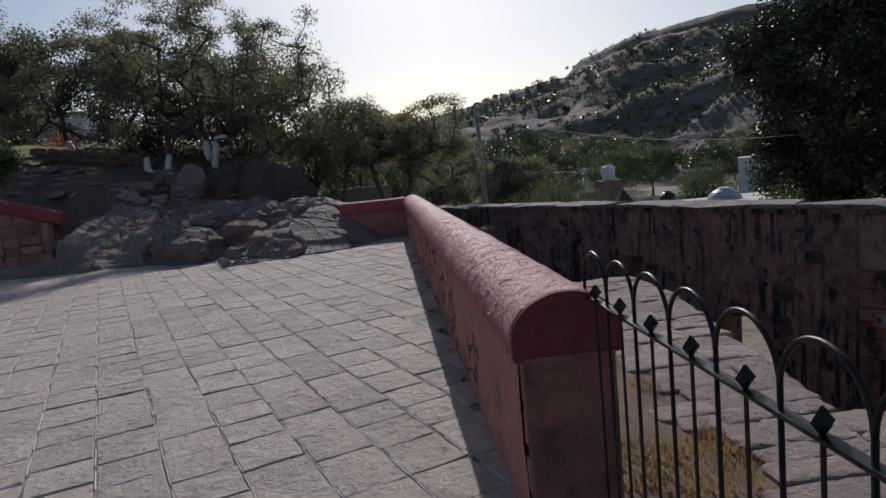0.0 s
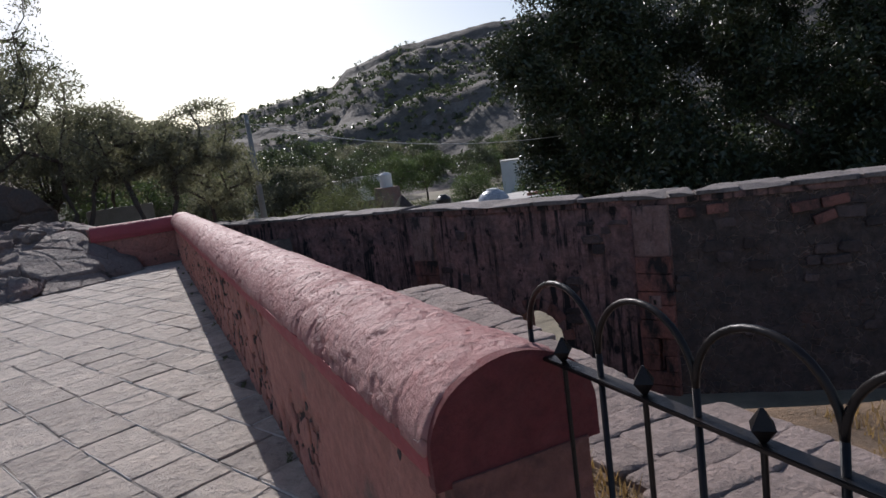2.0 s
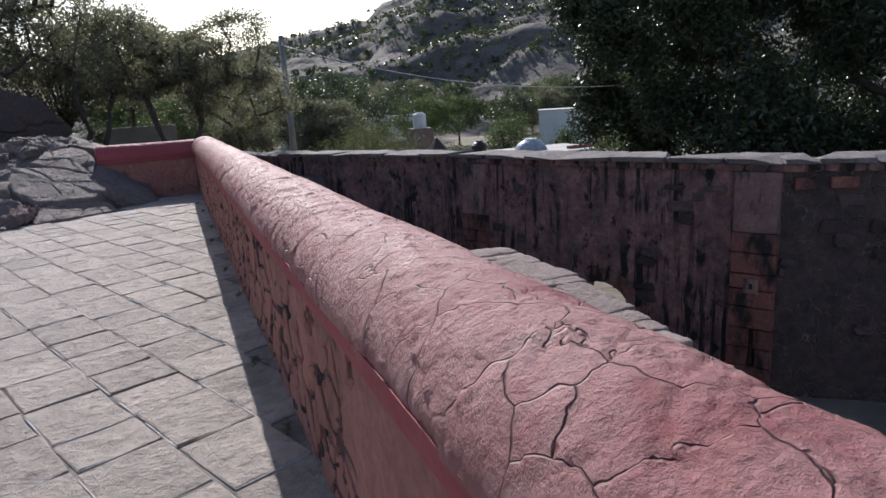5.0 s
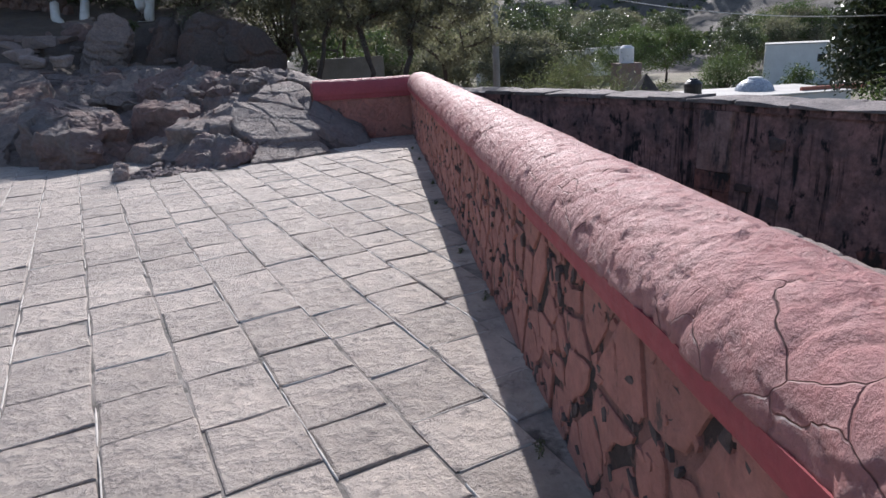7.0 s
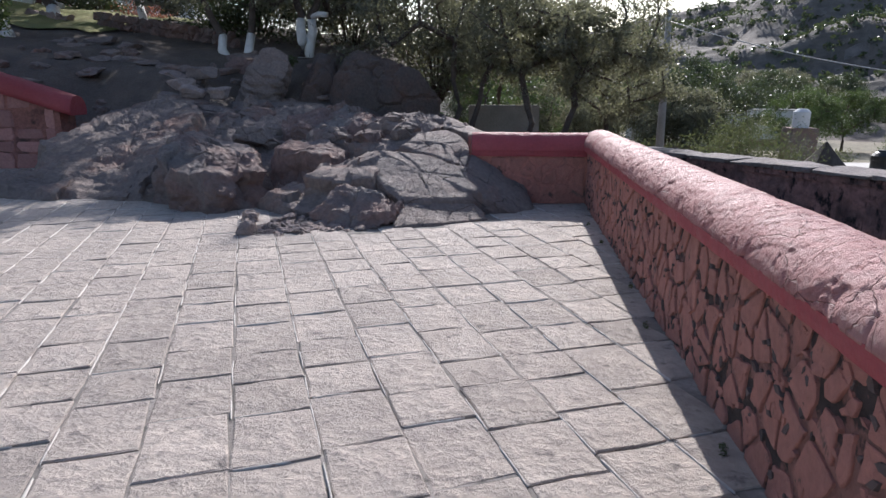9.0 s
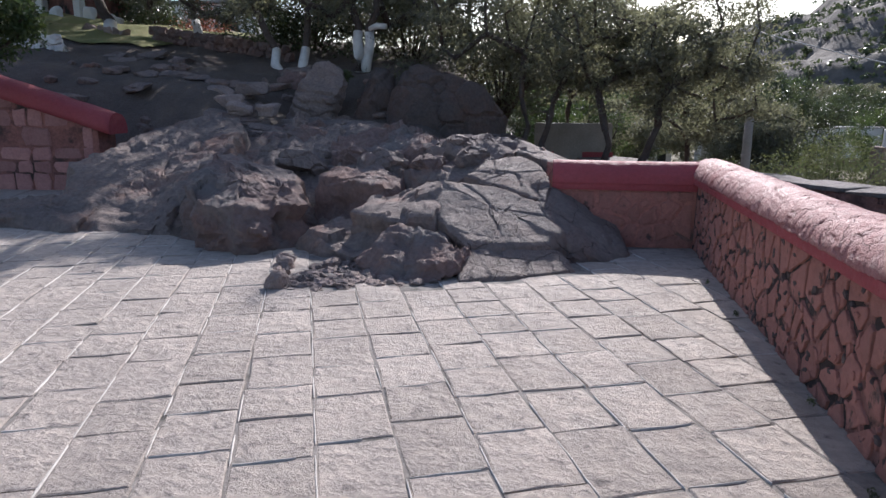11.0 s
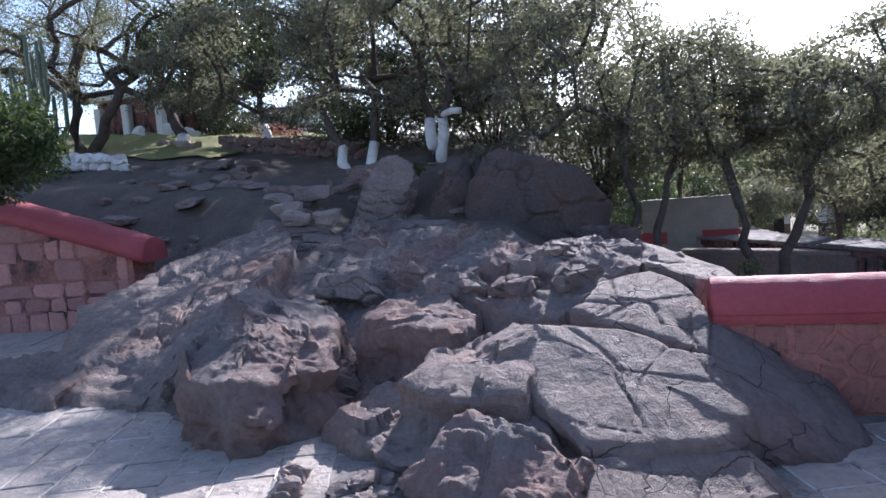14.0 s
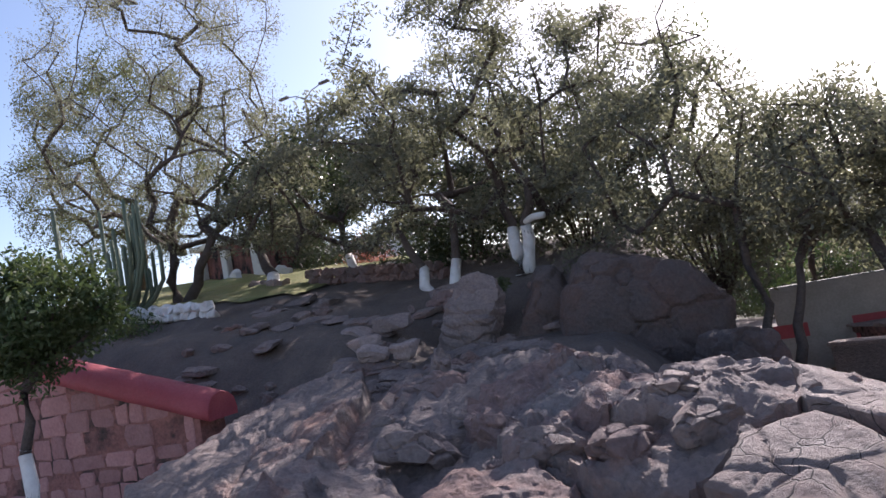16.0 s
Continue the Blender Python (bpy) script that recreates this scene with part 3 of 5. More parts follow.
def random_rubble(parent, name, origin, along, up, out, length, height, count, seed, mat, depth, gap, lean=0.35):
    """Polygonal rubble with plastered faces and open dark joints, each stone an object of its own."""
    rnd = random.Random(seed)
    o, a, u, n = Vector(origin), Vector(along).normalized(), Vector(up).normalized(), Vector(out).normalized()
    seeds = []
    for _ in range(count):
        best = max(([rnd.uniform(0, length), rnd.uniform(0, height)] for _ in range(3)), key=lambda c: min([9.0] + [(c[0] - q.x) ** 2 + (c[1] - q.y) ** 2 for q in seeds]))
        seeds.append(Vector(best))
    for c in seeds:
        poly = [Vector((0, 0)), Vector((length, 0)), Vector((length, height)), Vector((0, height))]
        for q in sorted(seeds, key=lambda q: (q - c).length)[1:15]:
            d = (q - c).normalized()
            m = (q + c) / 2 + (q - c) * rnd.uniform(-0.06, 0.0)
            side = Vector((d.x + lean * d.y * 0.5, d.y + lean * d.x * 0.5)).normalized()
            poly = clipped(poly, m - side * gap * rnd.choice((-0.3, 0.0, 0.1, 0.3, 0.7, 1.8)), side)
        if len(poly) < 3:
            continue
        pts = []
        for i, p in enumerate(poly):
            q = poly[(i + 1) % len(poly)]
            k = 4 if (q - p).length > 0.06 else 1
            for j in range(k):
                v = p.lerp(q, (j + 0.15) / k)
                w = noise.fractal(Vector((v.x * 12, v.y * 12, seed)), 0.8, 2.0, 3) * 0.022
                pts.append(Vector((v.x, v.y)) + (c - v).normalized() * (0.004 + abs(w)))
        mid = sum(pts, Vector((0, 0))) / len(pts)
        k = len(pts)
        t = depth * rnd.uniform(0.6, 1.15)
        rings = ((1.0, -0.02), (0.985, t * 0.7), (0.9, t))
        verts = [a * ((p.x - mid.x) * f) + u * ((p.y - mid.y) * f) + n * (h + (noise.noise(Vector((p.x * 7, p.y * 7, 3))) * 0.004 if h > 0 else 0)) for f, h in rings for p in pts]
        faces = [(r * k + i, r * k + (i + 1) % k, (r + 1) * k + (i + 1) % k, (r + 1) * k + i) for r in range(2) for i in range(k)]
        faces.append(tuple(range(2 * k, 3 * k)))
        part(name, mesh_of(name, verts, faces, mat), parent).location = o + a * mid.x + u * mid.y


# retaining wall with a sloping red coping on the garden side
LW_A, LW_B = Vector((-9.85, 16.2, 0)), Vector((-17.6, 15.15, 0))


def lw_top(s):
    return 1.13 + 0.32 * s


wall_west = thing("wall_west", "pink block retaining wall with sloping red plaster coping", "wall", kind="structure")
sl = (LW_B - LW_A).length
verts = []
for p, s in ((LW_A, 0.0), (LW_B, sl)):
    for dy in (0.0, 0.45):
        verts += [p + Vector((0, dy, -0.3)), p + Vector((0, dy, lw_top(s)))]
part("wall_body", mesh_of("wall_body", verts, [(0, 1, 5, 4), (2, 6, 7, 3), (0, 2, 3, 1), (4, 5, 7, 6), (1, 3, 7, 5)], END), wall_west)
prof = [(-0.3, 0.0), (-0.31, 0.1), (-0.27, 0.24), (-0.17, 0.33), (0.0, 0.37), (0.17, 0.33), (0.27, 0.24), (0.31, 0.1), (0.3, 0.0)]
part("coping", sweep("coping", prof, (LW_A + Vector((0.25, 0.22, lw_top(-0.25) - 0.04)), LW_B + Vector((0, 0.22, lw_top(sl) - 0.04))), RED_FLAT, True, 0.012, 0.15), wall_west, "smooth dark red sloping coping")

# ---------------------------------------------------------------- old aqueduct wall beyond the parapet
RUN = [Vector((17.5, 2.5, 0)), Vector((9.3, 9.2, 0)), Vector((6.83, 14.0, 0)), Vector((5.8, 16.2, 0)), Vector((2.4, 21.2, 0)), Vector((-2.6, 28.0, 0))]
aqueduct = thing("wall_aqueduct", "tall old masonry wall streaked with black stains", "wall", kind="structure")
TOPZ, BOTZ, THICK = -0.22, -4.6, 0.95


def wall_run(a, b, opening=None, coat=AQUEDUCT):
    along = (b - a).normalized()
    back = Vector((-along.y, along.x, 0))
    if back.x < 0:
        back = -back
    bm = bmesh.new()
    length = (b - a).length
    k = max(2, int(length / 0.15))
    rows = 30

    def at(i, j, off):
        p = a + along * (length * i / k) + Vector((0, 0, BOTZ + (TOPZ - BOTZ) * j / rows)) + back * off
        if off == 0:
            w = noise.fractal(p * 1.1, 0.9, 2.0, 4) * 0.05
            p -= back * w
        return p

    grid = [[bm.verts.new(at(i, j, 0)) for j in range(rows + 1)] for i in range(k + 1)]
    rear = [[bm.verts.new(at(i, j, THICK)) for j in range(rows + 1)] for i in range(k + 1)]

    def hole(i, j):
        if not opening:
            return False
        c, w, spring = opening
        s, z = length * (i + 0.5) / k, BOTZ + (TOPZ - BOTZ) * (j + 0.5) / rows
        d = abs(s - c)
        return d < w and z < spring + math.sqrt(max(w * w - d * d, 0))

    for i in range(k):
        for j in range(rows):
            if hole(i, j):
                continue
            bm.faces.new((grid[i][j], grid[i + 1][j], grid[i + 1][j + 1], grid[i][j + 1]))
            bm.faces.new((rear[i][j], rear[i][j + 1], rear[i + 1][j + 1], rear[i + 1][j]))
            for di, dj, p, q in ((-1, 0, (i, j), (i, j + 1)), (1, 0, (i + 1, j), (i + 1, j + 1)), (0, 1, (i, j + 1), (i + 1, j + 1))):
                ii, jj = i + di, j + dj
                if 0 <= ii < k and 0 <= jj < rows and hole(ii, jj):
                    bm.faces.new((grid[p[0]][p[1]], grid[q[0]][q[1]], rear[q[0]][q[1]], rear[p[0]][p[1]]))
    return bm_mesh("wall_body", bm, coat)


for i in range(len(RUN) - 1):
    a, b = RUN[i], RUN[i + 1]
    part("wall_body", wall_run(a, b, (3.5, 0.72, -3.42) if i == 1 else None, RUBBLE_WALL if i == 0 else AQUEDUCT), aqueduct, "plaster worn to dark rubble with black streaks")
    d = (b - a).normalized()
    n = Vector((d.y, -d.x, 0))
    if n.x > 0:
        n = -n
    # cap slabs and a lip below them
    rnd = random.Random(40 + i)
    s, length = 0.0, (b - a).length
    ang = math.degrees(math.atan2(d.y, d.x))
    while s < length - 0.05:
        w = min(rnd.uniform(0.8, 1.3), length - s)
        c = a + d * (s + w / 2) - n * (THICK / 2 - 0.07)
        part("cap_slab", rock_mesh("cap_slab", (w - 0.01, THICK + 0.16, 0.10 + rnd.uniform(0, 0.02)), int(s * 100) + 7000 + i * 977, AQUEDUCT_TOP, 14, 1, 0.012, 4, block=0.006), aqueduct).matrix_world = pose(c.x, c.y, TOPZ + 0.19, rnd.uniform(-0.4, 0.4), rnd.uniform(-0.25, 0.25), ang)
        s += w
    c = a.lerp(b, 0.5) - n * (THICK / 2 - 0.03)
    part("cornice", bm_mesh("cornice", box_bm((length + 0.05, THICK + 0.07, 0.15), (0, 0, 0), 0.02), AQUEDUCT), aqueduct).matrix_world = pose(c.x, c.y, TOPZ + 0.075, 0, 0, ang)


def pilaster(a, d, n, width, rise, seed):
    rnd = random.Random(seed)
    z = BOTZ
    while z < rise - 0.8:
        h = rnd.uniform(0.28, 0.42)
        split = rnd.random() < 0.5
        spans = [(-width / 2, width / 2)] if not split else [(-width / 2, -0.02 + rnd.uniform(-0.1, 0.1)), (0.0, width / 2)]
        for s0, s1 in spans:
            c = a + d * ((s0 + s1) / 2) + n * 0.03
            part("ashlar_block", bm_mesh("ashlar_block", box_bm((abs(s1 - s0) - 0.015, 0.22, h - 0.018), (0, 0, 0), 0.012), BRICK_RED), aqueduct).matrix_world = pose(c.x, c.y, z + h / 2, 0, 0, math.degrees(math.atan2(d.y, d.x)))
        z += h
    c = a + n * 0.03
    part("plaster_patch", bm_mesh("plaster_patch", box_bm((width - 0.03, 0.21, TOPZ - z), (0, 0, 0), 0.02), PALE_PLASTER), aqueduct, "pale worn plaster on a buttress").matrix_world = pose(c.x, c.y, (z + TOPZ) / 2, 0, 0, math.degrees(math.atan2(d.y, d.x)))


for run, s, w, top, seed in ((1, 0.4, 0.8, -0.55, 3), (2, 1.5, 0.8, -0.95, 5)):
    a, b = RUN[run], RUN[run + 1]
    d = (b - a).normalized()
    n = Vector((d.y, -d.x, 0))
    if n.x > 0:
        n = -n
    pilaster(a + d * s, d, n, w, top, seed)

a, b = RUN[1], RUN[0]
d = (b - a).normalized()
n = Vector((d.y, -d.x, 0))
if n.x > 0:
    n = -n
for k, (along, z, w, tip) in enumerate(((0.35, -0.42, 0.34, 0), (0.95, -0.4, 0.42, -2), (2.6, -0.52, 0.5, -6), (3.15, -0.46, 0.5, -8), (2.95, -0.78, 0.42, -18))):
    c = a + d * along + n * 0.03
    part("ashlar_block", bm_mesh("ashlar_block", box_bm((w, 0.18, 0.2), (0, 0, 0), 0.012), BRICK_RED), aqueduct, "loose red block in the rubble").matrix_world = pose(c.x, c.y, z, 0, tip, math.degrees(math.atan2(d.y, d.x)))
a, b = RUN[1], RUN[2]
d = (b - a).normalized()
n = Vector((d.y, -d.x, 0))
if n.x > 0:
    n = -n
c = a + d * 0.4 + n * 0.155
face = math.degrees(math.atan2(d.y, d.x))
plaque = thing("plaque", "small pale square plaque on the red buttress", "plaque", "", (c.x, c.y, -2.35))
plaque.rotation_euler = (0, 0, radians(face))
part("plate", bm_mesh("plate", box_bm((0.26, 0.03, 0.28), (0, 0, 0), 0.006), PALE_PLASTER), plaque)
part("emblem", bm_mesh("emblem", box_bm((0.1, 0.045, 0.14), (0, 0, 0), 0.02), BLACK_PLASTIC), plaque, "dark worn emblem")

# stone ring of the arch
a, b = RUN[1], RUN[2]
d = (b - a).normalized()
n = Vector((d.y, -d.x, 0))
if n.x > 0:
    n = -n
for k in range(11):
    t = math.pi * (k + 0.5) / 11
    c = a + d * (3.5 + 0.84 * math.cos(t)) - n * 0.12
    spin = Matrix.Rotation(math.atan2(d.y, d.x), 4, "Z") @ Matrix.Rotation(math.pi / 2 - t, 4, "Y")
    part("voussoir", bm_mesh("voussoir", box_bm((0.26, 0.36, 0.3), (0, 0, 0), 0.012), BRICK_RED if k % 3 else AQUEDUCT), aqueduct).matrix_world = Matrix.Translation((c.x, c.y, -3.42 + 0.84 * math.sin(t))) @ spin

# ---------------------------------------------------------------- lower yard on the outer side of the parapet
def yard_edge(y):
    return float(np.interp(y, (-8, 0, 1.0, 1.7, 2.35, 2.8, 7.9, 9.4, 9.9, 22), (9.0, 7.5, 5.9, 4.7, 3.6, 2.95, 3.8, 3.75, 0.4, 0.25)))


verts, faces = [], []
ys = [-8 + 0.25 * i for i in range(121)]
for y in ys:
    e = yard_edge(y)
    for k in range(17):
        x = 0.15 + (e - 0.15) * k / 16
        z = -0.82 - 0.10 * smooth_step(0.3, 3, x) + noise.fractal(Vector((x, y, 3)) * 1.2, 0.9, 2.0, 4) * 0.05
        verts.append((x, y, z))
    verts.append((e + 0.05, y, -4.6))
for j in range(len(ys) - 1):
    for k in range(17):
        a = j * 18 + k
        faces.append((a, a + 1, a + 19, a + 18))
thing("ground_yard", "dry yellow grass and earth beside the parapet", "ground", me=mesh_of("ground_yard", verts, faces, GRASS_GROUND, True), kind="structure")

rnd = random.Random(5)
blades = []
for _ in range(36000):
    y = rnd.uniform(-3.5, 8.5)
    x = 0.25 + (min(yard_edge(y) - 0.3, 5.5) - 0.25) * rnd.random() ** 1.4
    if noise.noise(Vector((x * 1.1, y * 1.1, 0))) < -0.12 + 0.10 * max(0, x - 1.3):
        continue
    if 1.9 < x < 3.35 or (y > 2.6 and x > 1.9):
        continue
    z = -0.83 - 0.10 * smooth_step(0.3, 3, x)
    h, a, b = rnd.uniform(0.04, 0.13), rnd.uniform(0, 6.28), rnd.uniform(0.1, 0.9)
    s, c = math.sin(a) * 0.011, math.cos(a) * 0.011
    tip = (x + math.cos(a) * h * b, y + math.sin(a) * h * b, z + h)
    blades.append([(x - s, y + c, z - 0.03), (x + s, y - c, z - 0.03), tip, tip])
thing("dry_grass", "short dry yellow grass", "grass", kind="stuff", me=quads("dry_grass", blades, DRY))

# stones of the ledge along the drop
ledge = thing("ledge", "rough stone ledge along the drop to the aqueduct", "ledge", kind="structure")
rnd = random.Random(11)
y = -3.2
while y < 9.2:
    d = rnd.uniform(0.24, 0.5)
    x = yard_edge(y + d / 2) if y > 2.6 else 3.3
    while x > 1.98 + 0.08 * math.sin(y * 2.3):
        w = rnd.uniform(0.34, 0.72)
        me = rock_mesh("ledge_stone", (w * 1.06, d * 1.06, 0.2), int(y * 100 + w * 1000) + 5000, LEDGE, 10, 0, 0.014, 4, block=0.006, strata=0.003)
        part("ledge_stone", me, ledge).matrix_world = pose(x - w / 2 + 0.1, y + d / 2, -0.94 + rnd.uniform(-0.015, 0.015), rnd.uniform(-3, 3), rnd.uniform(-3, 3), rnd.uniform(-7, 7))
        x -= w * 0.97
    y += d

# ---------------------------------------------------------------- iron fence
fence = thing("iron_fence", "black wrought-iron hoop-top fence beside the parapet end", "fence")
FX = 0.06
part("rail", bm_mesh("rail", box_bm((0.036, 4.7, 0.01), (FX, -2.24, 1.035), 0.002), IRON), fence, "flat iron rail")
part("rail", bm_mesh("rail", box_bm((0.036, 4.6, 0.01), (FX, -2.22, -0.25), 0.002), IRON), fence, "flat iron rail")
leg_mesh = mesh_of("picket", *tube([(0, 0, -0.85), (0, 0, 1.1)], [0.007, 0.007], 8), IRON, True)
spear = joined([tube([(0, 0, -0.85), (0, 0, 1.04)], [0.0058, 0.0058], 8), tube([(0, 0, 1.036), (0, 0, 1.066), (0, 0, 1.098)], [0.003, 0.026, 0.003], 4)])
spear_mesh = mesh_of("spear_picket", *spear, IRON)
hoop_path = [(0, 0.133 * math.cos(math.pi * k / 18), 1.092 + 0.133 * math.sin(math.pi * k / 18)) for k in range(19)]
hoop_mesh = mesh_of("hoop", *tube(hoop_path, [0.007] * 19, 8), IRON, True)
for k in range(17):
    y = 0.085 - 0.266 * k
    part("hoop", hoop_mesh, fence).location = (FX, y - 0.133, 0)
    part("spear_picket", spear_mesh, fence).location = (FX, y - 0.133, 0)
    part("picket", leg_mesh, fence).location = (FX, y, 0)

# ---------------------------------------------------------------- rock outcrop at the end of the terrace
def crag(label, corners, base, seed, mat, name="rock_slab", rough=0.02, joints=0.0, joint_scale=1.6, turn=0.0, flare=0.25, block=0.03, bulge=0.0, fine=0.035):
    """A rock broken along its joints: a tilted top between a few corners, worn edges, and rough broken flanks down to the base."""
    off = Vector((seed * 1.37, seed * 0.71, seed * 0.29))
    cs = [Vector(c) for c in corners]
    mid = sum(cs, Vector()) / len(cs)
    mid.z += bulge
    ring = []
    for i, c in enumerate(cs):
        d = cs[(i + 1) % len(cs)]
        k = max(3, int((d - c).length / fine))
        ring += [c.lerp(d, j / k) for j in range(k)]
    reach = max((c - mid).length for c in cs)
    rings = max(8, int(reach / fine))
    rot = Matrix.Rotation(radians(turn), 3, "Z")
    verts = []

    def relief(p):
        q = rot @ (p + off)
        w = noise.fractal(q * 2.4, 0.8, 2.1, 7) * rough
        bend = Vector((noise.noise(q * 1.6), noise.noise(q * 1.6 + off), 0)) * 0.22
        if block:
            ds, ps = noise.voronoi(Vector((q.x * 2.2, q.y * 3.0, q.z * 1.5)) + bend * 2)
            at = Vector((q.x * 2.2, q.y * 3.0, q.z * 1.5)) + bend * 2
            w += noise.noise(ps[0] * 3.7) * block * 0.7 + (at - ps[0]).dot(noise.noise_vector(ps[0] * 5.3)) * block * 1.9
            ds, ps = noise.voronoi(at * 2.7 + off)
            w += (at * 2.7 + off - ps[0]).dot(noise.noise_vector(ps[0] * 4.1)) * block * 0.55
        if joints:
            for sx, sy in ((1.0, 0.45), (0.4, 1.15)):
                ds = noise.voronoi(Vector((q.x * sx, q.y * sy, 0.5)) * joint_scale + bend)[0]
                w -= joints * max(0.0, 1 - (ds[1] - ds[0]) / 0.028)
            if noise.noise(q * 13.0) > 0.55:
                w -= joints * 0.25
        return w

    edge = []
    for i, c in enumerate(ring):
        out = Vector((c.x - mid.x, c.y - mid.y, 0)).normalized()
        w = noise.fractal((c + off) * 2.6, 0.9, 2.0, 5) * (0.05 + rough)
        edge.append((c + out * w, out))
    verts.append(mid + Vector((0, 0, relief(mid))))
    for r in range(1, rings + 1):
        f = r / rings
        for p, out in edge:
            v = mid.lerp(p, f)
            v.z += relief(v) - 0.045 * max(0.0, f - 0.9) ** 2 * 100 * (0.4 + 0.6 * abs(noise.noise(v * 3 + off)))
            verts.append(v)
    n = len(edge)
    depth = max(p.z for p, _ in edge) - base
    rows = max(3, int(depth / (fine * 1.2)))
    for r in range(1, rows + 1):
        for k, (p, out) in enumerate(edge):
            top = verts[1 + (rings - 1) * n + k]
            f = r / rows
            z = top.z + (base - top.z) * f
            q = Vector((top.x, top.y, z))
            push = flare * (top.z - z) + noise.fractal((q + off) * 2.2, 0.8, 2.0, 6) * (0.07 + rough) * min(1.0, 3 * f)
            if block:
                at = Vector((q.x, q.y, q.z * 1.6)) * 2.4 + off
                cell = noise.voronoi(at)[1][0]
                push += (noise.noise(cell * 3.1) * 1.4 + (at - cell).dot(noise.noise_vector(cell * 5.3)) * 1.8) * block * min(1.0, 3 * f)
            verts.append(q + out * push)
    faces = [(0, 1 + k, 1 + (k + 1) % n) for k in range(n)]
    for r in range(rings + rows - 1):
        for k in range(n):
            a, b = 1 + r * n + k, 1 + r * n + (k + 1) % n
            faces.append((a, a + n, b + n, b))
    me = mesh_of(name, verts, faces, mat, True)
    me.set_sharp_from_angle(angle=radians(32))
    return thing(name, label, "rock", "rocks of the outcrop", me=me)


crag("broad cracked grey-brown rock slab sloping to the paving", ((-2.98, 12.84, 0.76), (-2.95, 12.3, 0.46), (-2.56, 11.9, 0.25), (-1.72, 12.16, 0.22), (-1.62, 12.4, 0.32), (-1.84, 12.76, 0.54), (-2.4, 12.98, 0.68)), -0.15, 101, ROCK_FLAT, joints=0.014, joint_scale=1.5, rough=0.014, block=0.006, turn=20, fine=0.022)
crag("low cracked rock slab rising from the paving", ((-2.6, 11.86, 0.21), (-2.52, 11.36, 0.02), (-2.0, 11.62, 0.02), (-1.5, 12.0, 0.02), (-1.66, 12.2, 0.17)), -0.15, 102, ROCK_FLAT, joints=0.014, joint_scale=2.3, rough=0.014, block=0.006, turn=-15, flare=0.5, fine=0.022)
crag("shaded rock shoulder sloping down beside the short parapet", ((-1.88, 12.74, 0.5), (-1.66, 12.36, 0.27), (-1.2, 12.42, 0.0), (-0.95, 12.75, 0.0), (-1.05, 13.2, 0.22), (-1.78, 13.24, 0.7)), -0.15, 129, ROCK_FLAT, joints=0.02, rough=0.02, block=0.02, flare=0.4)
crag("pointed rock ledge jutting from the broad slab", ((-3.92, 12.4, 0.46), (-3.4, 12.16, 0.43), (-2.95, 12.2, 0.46), (-2.9, 12.85, 0.76), (-3.2, 13.12, 0.72), (-3.6, 13.2, 0.5)), -0.1, 103, ROCK, "rock_ledge", rough=0.03, block=0.04, flare=0.02, joints=0.012)
crag("smooth upper rock slab against the parapet", ((-2.78, 13.26, 0.77), (-2.3, 13.0, 0.66), (-1.84, 12.86, 0.55), (-1.8, 13.2, 0.74), (-1.9, 13.62, 0.86), (-2.2, 13.92, 0.96), (-2.6, 13.7, 0.9)), -0.1, 104, ROCK_FLAT, joints=0.02, joint_scale=1.1, rough=0.012, block=0.008, flare=0.0, fine=0.026)
crag("thin tilted rock slab behind the parapet end", ((-2.24, 14.04, 1.0), (-1.86, 13.74, 0.9), (-1.45, 13.95, 0.78), (-1.6, 14.5, 0.86), (-2.28, 14.6, 1.12)), 0.0, 105, ROCK_FLAT, joints=0.015, rough=0.012, block=0.01, flare=0.0)
crag("square reddish boulder with a flat top", ((-4.52, 13.26, 0.66), (-4.12, 13.1, 0.72), (-3.7, 13.22, 0.66), (-3.6, 13.66, 0.66), (-4.0, 13.95, 0.76), (-4.6, 13.8, 0.72)), -0.1, 106, ROCK_RED, "boulder", rough=0.05, block=0.05, flare=0.1)
crag("large pointed reddish boulder at the paving edge", ((-6.05, 13.5, 0.9), (-6.0, 12.75, 0.62), (-5.55, 12.28, 0.5), (-5.05, 12.1, 0.5), (-4.75, 12.3, 0.46), (-4.46, 12.66, 0.47), (-4.9, 12.95, 0.63), (-5.45, 13.25, 0.76)), -0.1, 107, ROCK_RED, "boulder", rough=0.06, block=0.06, flare=0.12, bulge=0.06)
crag("dark boulder shoulder behind the pointed boulder", ((-6.1, 13.3, 0.88), (-5.4, 13.2, 0.72), (-4.75, 12.95, 0.5), (-4.9, 13.6, 0.62), (-5.5, 14.2, 0.72), (-6.1, 14.1, 0.85)), -0.1, 108, ROCK, "boulder", rough=0.05, block=0.05, flare=0.2)
crag("long sloping rock back streaked with light", ((-8.8, 14.3, 0.68), (-8.1, 13.2, 0.24), (-7.25, 12.75, 0.03), (-6.55, 12.8, 0.06), (-6.45, 13.6, 0.5), (-6.6, 14.6, 0.78), (-7.0, 16.2, 1.12), (-7.6, 17.1, 1.26), (-8.35, 17.3, 1.36), (-9.0, 16.1, 1.02)), -0.2, 109, ROCK, rough=0.06, block=0.035, flare=0.3, joints=0.03, joint_scale=0.9, turn=25, fine=0.045)
